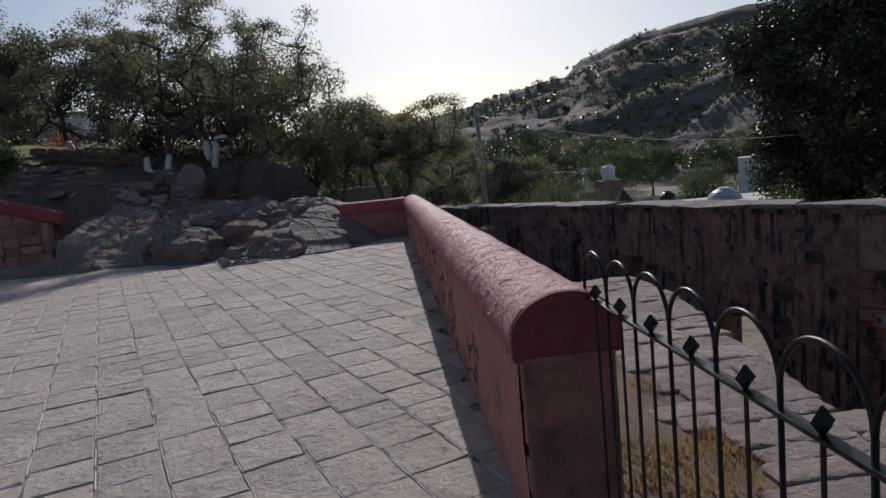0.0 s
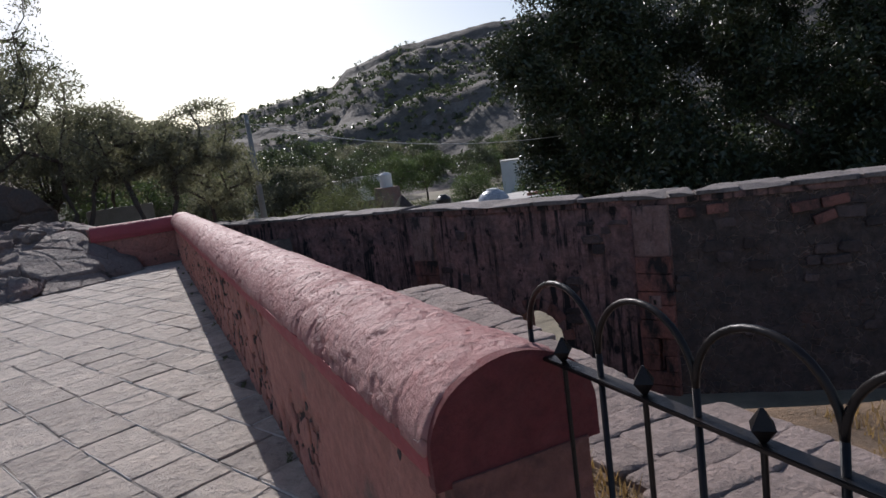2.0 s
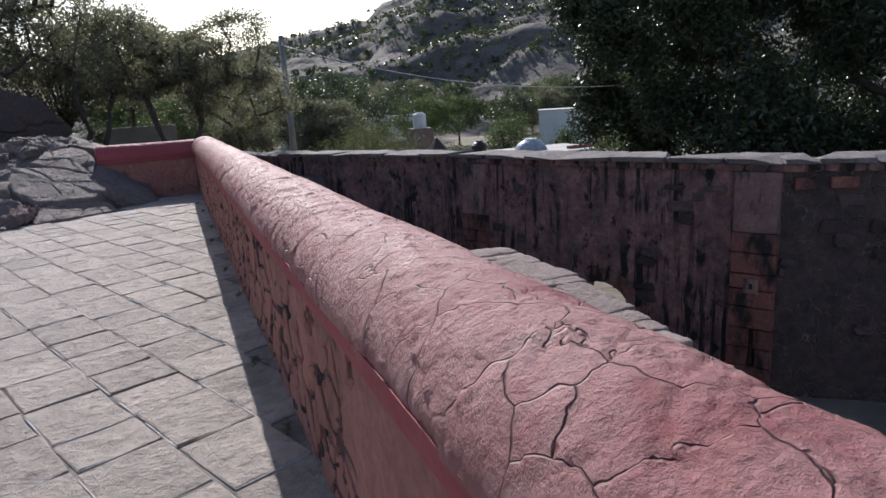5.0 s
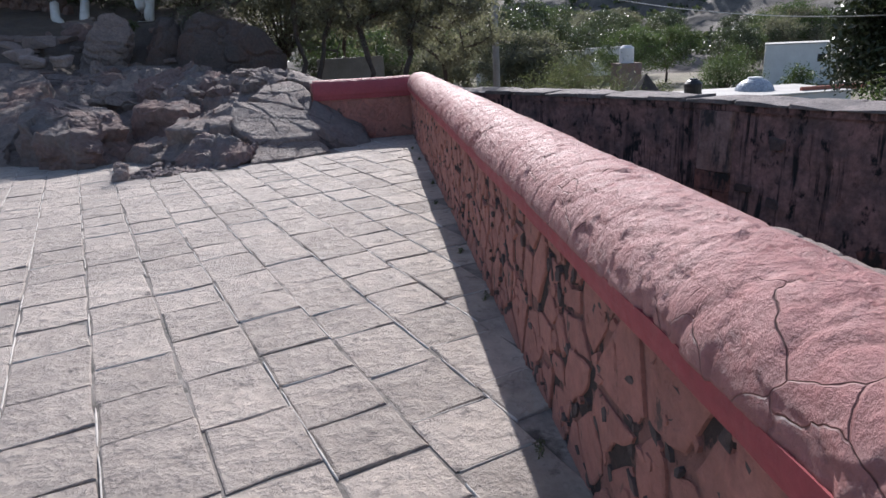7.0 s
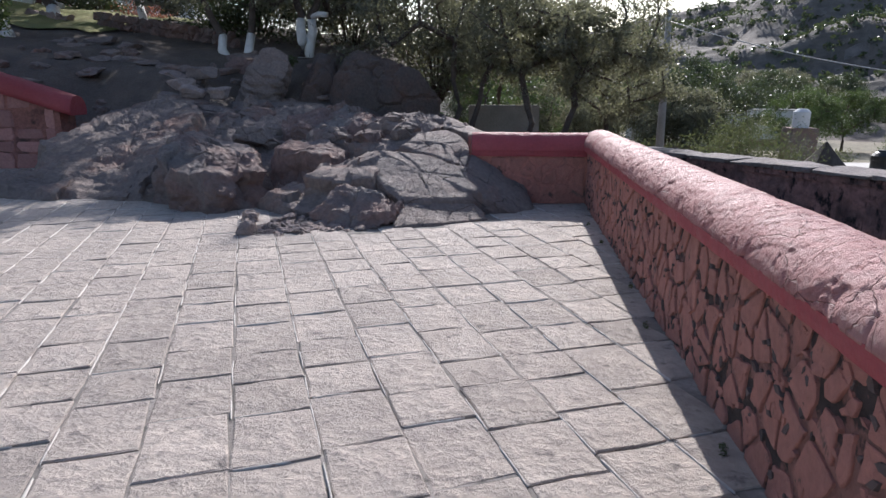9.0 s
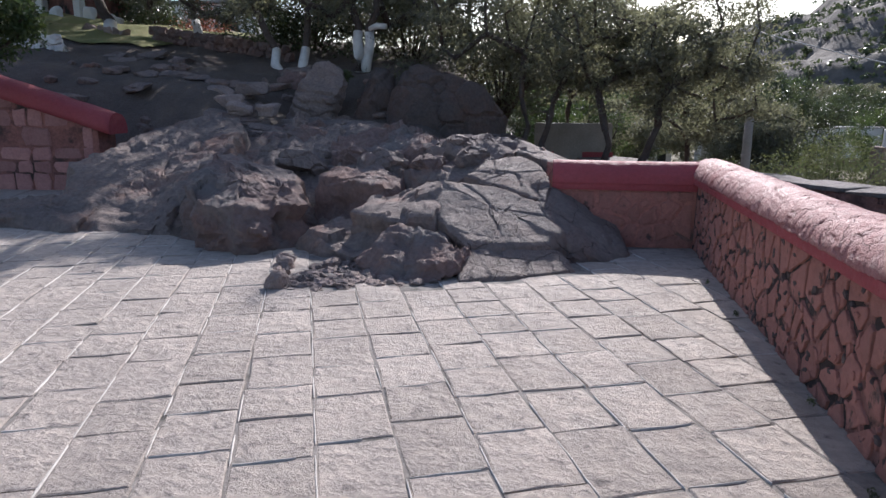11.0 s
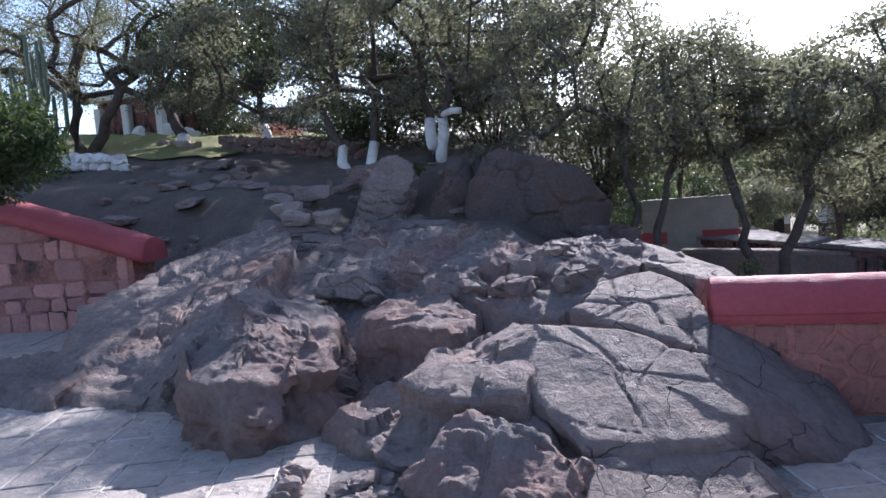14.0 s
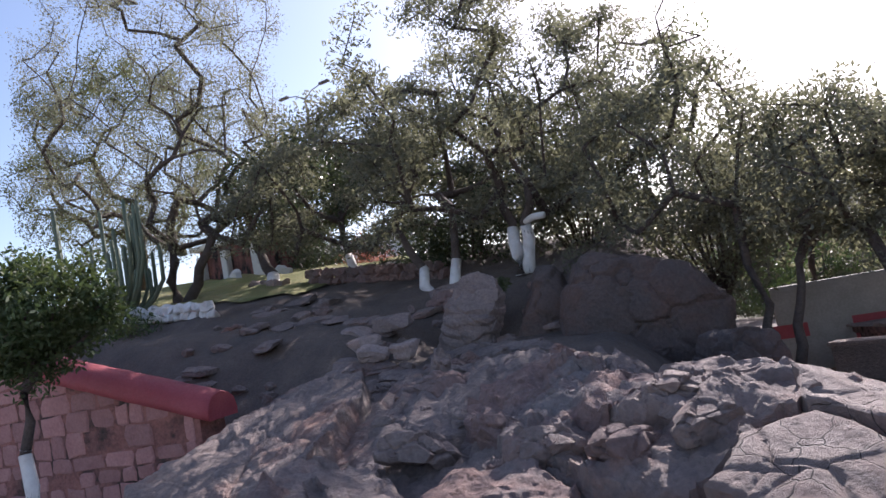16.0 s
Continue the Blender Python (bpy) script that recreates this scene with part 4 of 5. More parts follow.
crag("low broken rock rim along the paving", ((-9.6, 13.0, 0.14), (-8.6, 12.75, 0.12), (-7.5, 12.7, 0.1), (-7.6, 13.2, 0.22), (-8.5, 13.7, 0.34), (-9.5, 13.5, 0.2)), -0.15, 127, ROCK, "rock_ledge", rough=0.07, block=0.05, flare=0.4)
crag("rugged block of broken rock at the paving edge", ((-3.42, 11.72, 0.24), (-3.3, 11.46, 0.12), (-2.95, 11.4, 0.14), (-2.6, 11.42, 0.12), (-2.58, 11.78, 0.26), (-2.95, 11.98, 0.36), (-3.3, 11.95, 0.34)), -0.1, 112, ROCK_RED, "boulder", rough=0.07, block=0.09, flare=0.2, fine=0.025)
crag("shaded broken rock under the pointed ledge", ((-4.4, 12.4, 0.16), (-3.6, 11.85, 0.06), (-2.8, 11.95, 0.2), (-2.8, 12.4, 0.3), (-3.6, 12.6, 0.26), (-4.2, 12.9, 0.3)), -0.15, 114, ROCK, "rock_ledge", rough=0.06, block=0.06)
crag("craggy rock ridge crowning the outcrop", ((-2.25, 14.0, 0.96), (-1.95, 14.5, 1.0), (-2.25, 14.95, 1.12), (-3.2, 15.2, 1.1), (-3.6, 14.9, 1.06), (-3.5, 14.42, 1.0), (-2.85, 14.05, 0.9)), 0.0, 115, ROCK, "rock_ridge", rough=0.09, block=0.1, flare=0.12)
crag("craggy reddish rock of the upper ridge", ((-3.45, 14.5, 0.98), (-3.3, 15.2, 1.08), (-4.2, 15.9, 1.18), (-5.3, 16.1, 1.0), (-5.1, 15.1, 0.84), (-4.2, 14.6, 0.9)), 0.0, 116, ROCK_RED, "rock_ridge", rough=0.1, block=0.1, flare=0.15)
crag("stepped dark rock below the ridge", ((-4.7, 14.1, 0.66), (-3.9, 13.85, 0.66), (-2.9, 13.4, 0.72), (-2.5, 13.75, 0.86), (-2.9, 14.2, 0.86), (-3.9, 14.8, 0.82), (-4.9, 15.0, 0.76)), 0.0, 117, ROCK, "rock_ridge", rough=0.09, block=0.1, flare=0.2)
for label, at, size, seed, spin in (("square reddish block below the ridge", (-3.9, 14.12, 0.78), (0.62, 0.42, 0.4), 118, 20), ("small reddish block below the ridge", (-3.3, 13.95, 0.8), (0.5, 0.4, 0.36), 119, -15), ("small dark block below the ridge", (-2.8, 13.98, 0.9), (0.42, 0.32, 0.28), 130, 35),
                                    ("broken reddish block on the ridge", (-4.5, 14.6, 0.82), (0.6, 0.42, 0.34), 131, -25), ("small pale block on the ridge", (-3.05, 14.5, 1.04), (0.4, 0.3, 0.24), 132, 10), ("broken rock on the earth slope", (-5.9, 16.6, 0.95), (1.0, 0.7, 0.4), 125, 14), ("dark rock lying on the earth slope", (-5.3, 14.6, 0.74), (0.7, 0.5, 0.36), 126, 40)):
    rock(label, at, size, seed, ROCK_RED if seed % 2 else ROCK, "boulder", box=6, cuts=8, rough=0.04, detail=5, turn=(8, 6, spin))
rock("tall striped standing rock leaning over the slope", (-7.35, 20.2, 1.38), (1.0, 0.9, 2.3), 120, LEDGE, "standing_rock", box=3, cuts=2, rough=0.05, detail=6, strata=0.012, turn=(0, 24, 0))
# the next three boulders get their canopy shade from the darker rock colour
rock("huge smooth boulder with deep tree shade in its colour", (-4.35, 20.6, 1.2), (2.7, 2.0, 2.5), 121, ROCK_SHADED, "boulder", box=3, cuts=5, rough=0.05, detail=6, block=0.07, turn=(0, 8, 10))
rock("boulder beside the huge boulder, tree shade in its colour", (-6.05, 20.9, 1.25), (1.2, 1.2, 2.1), 122, ROCK_SHADED, "boulder", box=3, cuts=6, rough=0.06, detail=5)
rock("boulder at the foot of the trees, shade in its colour", (-3.0, 18.6, 0.4), (1.2, 1.2, 1.2), 123, ROCK_SHADED, "boulder", box=3, cuts=7, rough=0.07, detail=5)
rock("rock mound under the twin limewashed trunks", (-8.6, 21.6, 1.75), (1.6, 1.2, 1.3), 124, ROCK_RED, "boulder", box=3, cuts=6, rough=0.07, detail=5)
rock("pale chipped stone on the slope", (-6.65, 17.7, 1.2), (0.35, 0.3, 0.42), 128, LEDGE, "stone", box=5, cuts=6, rough=0.03, detail=4)
rnd = random.Random(77)
for k in range(90):
    x, y = rnd.uniform(-8.6, -2.6), rnd.uniform(13.0, 18.6)
    s = rnd.uniform(0.1, 0.36)
    z = garden_height(x, y) + 0.05
    rock("loose angular stone on the outcrop", (x, y, z), (s * rnd.uniform(0.9, 1.6), s, s * rnd.uniform(0.5, 0.9)), 200 + k, ROCK if k % 3 else ROCK_RED, "stone", "loose stones", box=5, cuts=6, rough=0.03, detail=4, turn=(rnd.uniform(-15, 15), rnd.uniform(-15, 15), rnd.uniform(0, 180)))
for k in range(70):
    x, y = rnd.uniform(-13.5, -5.4), rnd.uniform(17.6, 22.0)
    s = rnd.uniform(0.12, 0.55)
    rock("flat stone sunk in the earth slope", (x, y, garden_height(x, y) + 0.02), (s * 1.8, s, 0.16), 300 + k, ROCK, "stone", "flat stones", box=6, cuts=5, rough=0.03, detail=3, turn=(rnd.uniform(4, 18), rnd.uniform(-8, 8), rnd.uniform(-30, 30)))
# dressed blocks lying on the slope
for x, y, z, w, r in ((-9.15, 19.3, 1.78, 0.55, 8), (-8.5, 19.5, 1.88, 0.75, 4), (-8.75, 18.9, 1.6, 0.6, -18), (-8.3, 18.5, 1.45, 0.5, 22), (-7.6, 18.4, 1.42, 0.42, -10)):
    rock("dressed stone block lying on the slope", (x, y, z), (w, 0.4, 0.26), int(w * 1000), LEDGE, "stone_block", "dressed blocks", box=9, cuts=2, rough=0.02, detail=3, turn=(10, 0, r))

# fissured bedrock under the boulders
verts, faces = [], []
nx, ny = 150, 128
for j in range(ny):
    for i in range(nx):
        x, y = -9.1 + 0.05 * i, 12.35 + 0.05 * j
        q = Vector((x * 0.94 + y * 0.34, y * 0.94 - x * 0.34, 0))
        ds, ps = noise.voronoi(Vector((q.x * 1.5, q.y * 0.8, 4.0)) + Vector((noise.noise(q * 1.3), noise.noise(q * 1.3 + Vector((7, 0, 0))), 0)) * 0.35)
        w = noise.noise(ps[0] * 3.1) * 0.15 + (q.y * 0.8 - ps[0].y) * 0.10 - 0.05 * max(0.0, 1 - (ds[1] - ds[0]) / 0.06)
        w += noise.ridged_multi_fractal(Vector((q.x * 3.2, q.y * 0.9, 2.0)), 0.9, 2.1, 5, 1.0, 2.0) * 0.07 - 0.08 + noise.fractal(q * 5.0, 0.9, 2.0, 5) * 0.04
        edge = smooth_step(12.35, 13.0, y) * smooth_step(-9.1, -8.3, x) * (1 - smooth_step(-2.4, -1.8, x)) * (1 - smooth_step(17.6, 18.7, y))
        verts.append((x, y, garden_height(x, y) + (0.09 + w) * edge - 0.28 * (1 - edge)))
for j in range(ny - 1):
    for i in range(nx - 1):
        a = j * nx + i
        faces.append((a, a + 1, a + nx + 1, a + nx))
thing("ground_bedrock", "fissured brown bedrock of the outcrop", "rock", kind="structure", me=mesh_of("ground_bedrock", verts, faces, ROCK))

# crusted rubble patch set in the paving
patch = thing("rubble_patch", "rough crusted rubble patch set into the paving", "rubble", kind="structure")
rnd = random.Random(8)
for k in range(170):
    u, v = rnd.random(), rnd.random() ** 1.3
    x = -4.02 + 1.3 * u
    y = 10.80 + 0.42 * (x + 4.03) + 0.95 * v
    s = rnd.uniform(0.06, 0.17) * (0.6 if u > 0.6 and v < 0.3 else 1.0)
    me = rock_mesh("rubble", (s * 1.5, s * 1.1, s * 0.5), 400 + k, LEDGE if k % 3 else ROCK, 5, 7, 0.03, 3)
    part("rubble", me, patch).matrix_world = pose(x, y, -0.01 + rnd.uniform(-0.02, 0.02), 0, 0, rnd.uniform(0, 180))
for k in range(5):
    part("rubble", rock_mesh("rubble", (0.16, 0.2, 0.14), 480 + k, LEDGE, 5, 5, 0.02, 3), patch).matrix_world = pose(-4.06 - 0.07 * k, 10.95 + 0.2 * k, 0.05, 0, 0, 20 * k)

# ---------------------------------------------------------------- trees
OAK = "grey-green tree with a wide uneven crown"
big_tree = tree("large grey-green tree with twin limewashed trunks", (-6.95, 22.3, 2.4), (-7.05, 22.4, 4.2), (-7.8, 22.8, 6.4), (4.3, 3.4, 3.0), 1, LEAF_GREY, 120, 130, (0.52, 0.52, 0.26), 0.058, 0.11, 1.0,
     forks=(((-6.45, 22.3, 4.1), (-5.6, 23.2, 5.9), (3.0, 3.0, 2.6), 44),))
part("sawn_limb", mesh_of("sawn_limb", *tube([(0.3, -0.02, 0.98), (0.52, -0.08, 1.04), (0.76, -0.12, 1.02)], [0.07, 0.075, 0.07], 10), LIMEWASH, True), big_tree, "white limewashed stub of a sawn limb")
tree("spreading tree with leaning limewashed twin trunks", (-8.8, 21.9, 2.2), (-9.7, 22.2, 4.0), (-11.4, 22.6, 5.6), (2.9, 2.6, 2.2), 2, LEAF_GREY, 56, 140, (0.55, 0.55, 0.26), 0.058, 0.095, 0.9,
     forks=(((-8.3, 22.4, 4.1), (-9.2, 24.2, 6.4), (2.6, 2.4, 2.0), 30),), gap=0.38)
tree("slim tree with a limewashed trunk", (-12.6, 24.6, 2.9), (-13.0, 24.8, 5.0), (-13.2, 25.4, 6.8), (2.6, 2.4, 1.9), 3, LEAF_DARK, 34, 110, 0.6, 0.08, 0.11, 1.2)
tree("dense small tree behind the rocks", (-2.45, 20.7, 0.1), (-2.7, 20.8, 1.7), (-3.6, 21.5, 3.6), (2.1, 1.9, 1.9), 4, LEAF_GREY, 50, 120, (0.55, 0.55, 0.3), 0.052, 0.07,
     forks=(((-2.0, 20.9, 1.6), (-1.9, 21.4, 3.2), (1.7, 1.7, 1.5), 30),))
tree("small tree with a forked dark trunk", (-0.62, 20.5, -0.5), (-0.85, 20.5, 1.0), (-0.9, 20.9, 2.95), (1.6, 1.6, 1.25), 5, LEAF_GREY, 44, 170, (0.5, 0.5, 0.22), 0.052, 0.085)
tree("small tree with a forked dark trunk", (-0.25, 20.9, -0.5), (0.3, 21.0, 1.1), (0.9, 21.2, 2.85), (1.9, 1.7, 1.3), 6, LEAF_GREY, 50, 170, (0.5, 0.5, 0.22), 0.052, 0.09)
tree("thin bare-branched tree above the grove", (-4.4, 25.0, 2.4), (-4.5, 25.0, 4.5), (-4.3, 25.2, 6.0), (2.2, 2.0, 1.8), 7, LEAF_LIGHT, 46, 26, 0.5, 0.06, 0.09)
tree("tall airy tree with bare grey limbs", (-18.2, 23.2, 3.3), (-18.4, 23.4, 6.0), (-19.2, 24.2, 10.6), (5.4, 3.8, 5.4), 8, LEAF_GREY, 340, 90, 0.5, 0.042, 0.15,
     forks=(((-16.6, 23.4, 5.4), (-16.6, 24.0, 7.6), (3.0, 2.8, 2.8), 90),))
tree("tall airy tree with bare grey limbs", (-24.5, 27.0, 3.8), (-24.6, 27.2, 7.0), (-25.5, 27.5, 10.8), (5.0, 4.0, 5.0), 9, LEAF_LIGHT, 260, 90, 0.55, 0.06, 0.2)
tree("dark low-branched tree by the white stones", (-15.6, 24.6, 3.5), (-16.2, 24.8, 4.8), (-14.8, 25.6, 6.3), (2.9, 2.4, 1.6), 10, LEAF_DARK, 44, 120, 0.55, 0.075, 0.17, 0.6)
tree("leafy shrub tree with a limewashed stem at the wall", (-10.9, 14.37, 0.0), (-10.85, 14.45, 1.9), (-10.95, 14.7, 2.9), (0.95, 0.8, 0.9), 11, LEAF_GREEN, 46, 190, 0.34, 0.05, 0.07, 1.25)
tree("dark tree beyond the slope", (-10.5, 28.5, 3.2), (-10.5, 28.6, 5.0), (-10.3, 28.8, 6.0), (3.8, 2.4, 2.8), 12, LEAF_DARK, 60, 150, (0.95, 0.95, 0.45), 0.09, 0.15)
tree("dark tree beyond the slope", (-5.2, 28.0, 2.6), (-5.2, 28.0, 4.0), (-5.4, 28.0, 4.8), (3.6, 2.2, 2.6), 13, LEAF_GREY, 40, 70, (0.95, 0.95, 0.45), 0.09, 0.14)
tree("dark tree beyond the slope", (-19.0, 31.0, 4.0), (-19.0, 31.0, 6.0), (-19.0, 31.0, 7.6), (3.6, 2.6, 2.4), 14, LEAF_DARK, 46, 150, (0.95, 0.95, 0.45), 0.1, 0.16)
tree("grey-green tree of the grove", (1.6, 25.5, -1.5), (1.7, 25.5, 0.6), (1.8, 25.6, 2.0), (1.9, 1.9, 1.5), 15, LEAF_GREY, 36, 160, (0.65, 0.65, 0.3), 0.065, 0.09)
tree("grey-green tree of the grove", (-1.6, 26.5, -0.6), (-1.6, 26.6, 1.8), (-1.4, 26.6, 3.2), (2.2, 1.9, 1.5), 16, LEAF_GREY, 36, 160, (0.65, 0.65, 0.3), 0.065, 0.09)

# big dark trees past the aqueduct
tree("huge dense dark-leaved tree behind the aqueduct", (18.6, 24.0, -4.5), (18.6, 24.0, -0.5), (19.2, 23.8, 3.6), (4.9, 3.8, 6.4), 21, LEAF_DEEP, 150, 330, 1.0, 0.12, 0.4, group="big dark trees")
tree("huge dense dark-leaved tree behind the aqueduct", (26.0, 18.0, -4.5), (26.0, 18.0, -0.5), (26.2, 17.6, 4.0), (5.6, 4.6, 6.8), 22, LEAF_DEEP, 140, 330, 1.1, 0.13, 0.4, group="big dark trees")
tree("huge dense dark-leaved tree behind the aqueduct", (31.0, 9.0, -4.5), (31.0, 9.0, 0.0), (31.0, 9.0, 4.5), (5.5, 5.5, 7.0), 23, LEAF_DEEP, 100, 300, 1.2, 0.15, 0.4, group="big dark trees")
bush("bright-leaved shrub under the dark tree", (14.6, 21.4, -4.5), (2.6, 2.4, 4.3), 31, LEAF_GREEN, 2600, 0.09, clumps=26)
bush("dark shrub behind the aqueduct", (19.5, 18.5, -4.5), (8.0, 4.0, 7.0), 32, LEAF_DEEP, 14000, 0.15, clumps=60)
bush("dark shrub behind the aqueduct", (27.0, 5.5, -4.5), (8.0, 6.0, 7.5), 34, LEAF_DEEP, 12000, 0.16, clumps=60)
bush("dark shrub behind the aqueduct", (24.5, 12.0, -4.5), (8.0, 5.0, 7.0), 33, LEAF_DEEP, 14000, 0.15, clumps=60)

# hedges and shrubs of the garden
bush("dark dense shrub under the trees", (-9.6, 25.6, 2.7), (4.6, 2.4, 3.6), 41, LEAF_DARK, 8000, 0.075, clumps=30)
bush("dark dense shrub under the trees", (-6.2, 24.6, 2.3), (4.2, 2.2, 3.6), 42, LEAF_GREY, 8000, 0.075, clumps=30)
bush("dark dense shrub under the trees", (-3.4, 23.4, 1.2), (3.4, 2.2, 3.4), 43, LEAF_GREY, 7000, 0.07, clumps=28)
bush("rounded clipped shrub on the lawn", (-16.6, 28.4, 3.9), (2.6, 2.0, 1.9), 44, LEAF_DARK, 2600, 0.07, clumps=26)
bush("shrub with pink and orange flowers", (-14.9, 28.6, 3.7), (2.2, 1.8, 1.6), 45, PINK_FLOWER, 1500, 0.06, clumps=20)
bush("dark hedge at the back of the lawn", (-19.4, 30.5, 4.0), (5.0, 1.6, 1.7), 46, LEAF_DARK, 2800, 0.08, clumps=30)
bush("leafy shrub by the white stones", (-16.6, 20.2, 2.5), (2.2, 1.4, 1.2), 47, LEAF_GREEN, 1700, 0.06, clumps=20)
bush("green weed beside the standing rock", (-6.75, 20.6, 2.0), (0.5, 0.4, 0.45), 48, LEAF_LIGHT, 260, 0.05, clumps=8)
bush("small green plant by the low wall", (-1.1, 17.6, 0.05), (0.45, 0.4, 0.5), 49, LEAF_LIGHT, 220, 0.05, clumps=8)
for k in range(9):
    spot = [(0.0, 0.0, 0.012), (0.01, 0.03, 0.016), (-0.01, -0.03, 0.01)]
    thing("weed", "tiny green weeds at the foot of the parapet", "weed", "weeds at the parapet", (-0.28 - 0.03 * (k % 3), 2.2 + 1.2 * k + 0.3 * (k % 2), 0.0),
          me=quads("weed", leaves(spot, 14, (0.02, 0.035, 0.014), 0.012, 500 + k), LEAF_LIGHT))

# candelabra cactus
cactus = thing("cactus", "tall grey-green candelabra cactus among the trees", "cactus", at=(-18.9, 21.8, 3.0))
rnd = random.Random(4)
for k in range(34):
    a, r = rnd.uniform(0, 6.28), rnd.uniform(0.2, 1.9)
    x, y, h = math.cos(a) * r * 1.3, math.sin(a) * r * 0.7, rnd.uniform(1.7, 3.9)
    path = [(x * 0.15, y * 0.15, 0.2), (x * 0.75, y * 0.75, h * 0.35), (x, y, h * 0.55), (x * 1.02, y * 1.02, h - 0.1), (x * 1.02, y * 1.02, h)]
    part("cactus_arm", mesh_of("cactus_arm", *tube(path, [0.08, 0.065, 0.06, 0.055, 0.015], 8), CACTUS, True), cactus)

# ---------------------------------------------------------------- garden structures
def lawn_patch():
    verts, faces = [], []
    nx, ny = 60, 34
    for j in range(ny):
        for i in range(nx):
            x, y = -25 + 0.2 * i, 22.6 + 0.2 * j
            z = garden_height(x, y) + noise.fractal(Vector((x, y, 0)) * 0.9, 0.9, 2.0, 5) * 0.1
            verts.append((x, y, z + 0.06))
    for j in range(ny - 1):
        for i in range(nx - 1):
            a = j * nx + i
            faces.append((a, a + 1, a + nx + 1, a + nx))
    return mesh_of("lawn", verts, faces, LAWN, True)


thing("lawn", "sunlit yellow-green lawn strip", "lawn", kind="structure", me=lawn_patch())


def rubble_wall(name, label, a, b, h, mat, seed, size=0.3):
    a, b = Vector((*a, 0)), Vector((*b, 0))
    w = thing(name, label, "wall", "low garden walls")
    rnd = random.Random(seed)
    d = (b - a).normalized()
    n = int((b - a).length / (size * 0.85))
    for r in range(max(1, int(h / (size * 0.6)))):
        for k in range(n):
            p = a.lerp(b, (k + 0.5 * (r % 2) + rnd.uniform(-0.15, 0.15)) / n)
            s = size * rnd.uniform(0.8, 1.25)
            me = rock_mesh("wall_stone", (s, s * 0.9, size * 0.72), seed * 50 + r * 100 + k, mat, 5, 5, 0.03, 3)
            part("wall_stone", me, w).matrix_world = pose(p.x, p.y, garden_height(p.x, p.y) + 0.03 + size * 0.2 + r * size * 0.58, rnd.uniform(-8, 8), rnd.uniform(-8, 8), rnd.uniform(0, 180))
    return w


rubble_wall("stone_wall", "low dry-stone wall of whitewashed rocks", (-14.4, 20.9), (-19.4, 21.0), 0.55, LIMEWASH, 3, 0.34)
rubble_wall("stone_wall", "low brown rubble wall under the trees", (-9.3, 23.3), (-14.0, 24.2), 0.45, ROCK_RED, 4, 0.34)
rubble_wall("stone_wall", "pale rubble edge of the lawn", (-15.0, 24.3), (-16.8, 24.6), 0.2, LEDGE, 5, 0.32)

pavilion = thing("pavilion", "red garden building with white columns behind the lawn", "building", at=(-22.0, 28.6, 3.9))
part("wall", bm_mesh("wall", box_bm((3.4, 2.6, 2.3), (0.7, 1.3, 1.15), 0.02), BRICK_RED), pavilion, "weathered red wall")
for x in (-0.75, 0.6, 2.2):
    part("column", bm_mesh("column", box_bm((0.32, 0.3, 2.1), (x, -0.17, 1.0), 0.03), WHITE_WALL), pavilion, "white column")
part("roof", bm_mesh("roof", box_bm((3.8, 3.1, 0.2), (0.7, 1.2, 2.4), 0.03), WHITE_WALL), pavilion, "flat white roof slab")
for k, (x, y, h) in enumerate(((-18.4, 27.2, 0.55), (-17.9, 27.5, 0.4), (-19.6, 27.0, 0.45), (-17.3, 27.1, 0.3))):
    rock("small white standing stone on the lawn", (x, y, garden_height(x, y) + h * 0.42), (0.45, 0.25, h), 600 + k, WHITE_WALL, "white_stone", "white stones on the lawn", box=5, cuts=3, rough=0.015, detail=3)

house = thing("house", "distant pale house behind the garden", "house", at=(-24.0, 44.0, 3.9))
front = part("wall", bm_mesh("wall", box_bm((9.0, 4.0, 3.2), (0, 0, 1.6), 0.03), WHITE_WALL), house)
part("roof", bm_mesh("roof", box_bm((9.4, 4.4, 0.2), (0, 0, 3.3), 0.03), CONCRETE), house)
for x in (-3.0, 0.0, 3.0):
    part("window", bm_mesh("window", box_bm((1.0, 0.06, 1.0), (x, -2.02, 1.7), 0.01), BLACK_PLASTIC), front, "dark window")


def street_lamp(at, height, arms):
    s = thing("street_lamp", "grey street lamp on a tall pole", "street lamp", "street lamps", at)
    part("pole", mesh_of("pole", *tube([(0, 0, -0.3), (0, 0, height)], [0.09, 0.06], 8), CONCRETE, True), s)
    for d in arms:
        part("arm", mesh_of("arm", *tube([(0, 0, height - 0.1), (d * 0.5, 0, height + 0.25), (d * 1.1, 0, height + 0.38)], [0.035, 0.03, 0.025], 6), CONCRETE, True), s)
        part("lamp_head", bm_mesh("lamp_head", box_bm((0.65, 0.24, 0.13), (d * 1.35, 0, height + 0.4), 0.05), AQUEDUCT_TOP), s)


street_lamp((-21.9, 36.0, 3.9), 10.2, (1, -1))
street_lamp((-24.5, 50.0, 3.9), 6.0, (1,))

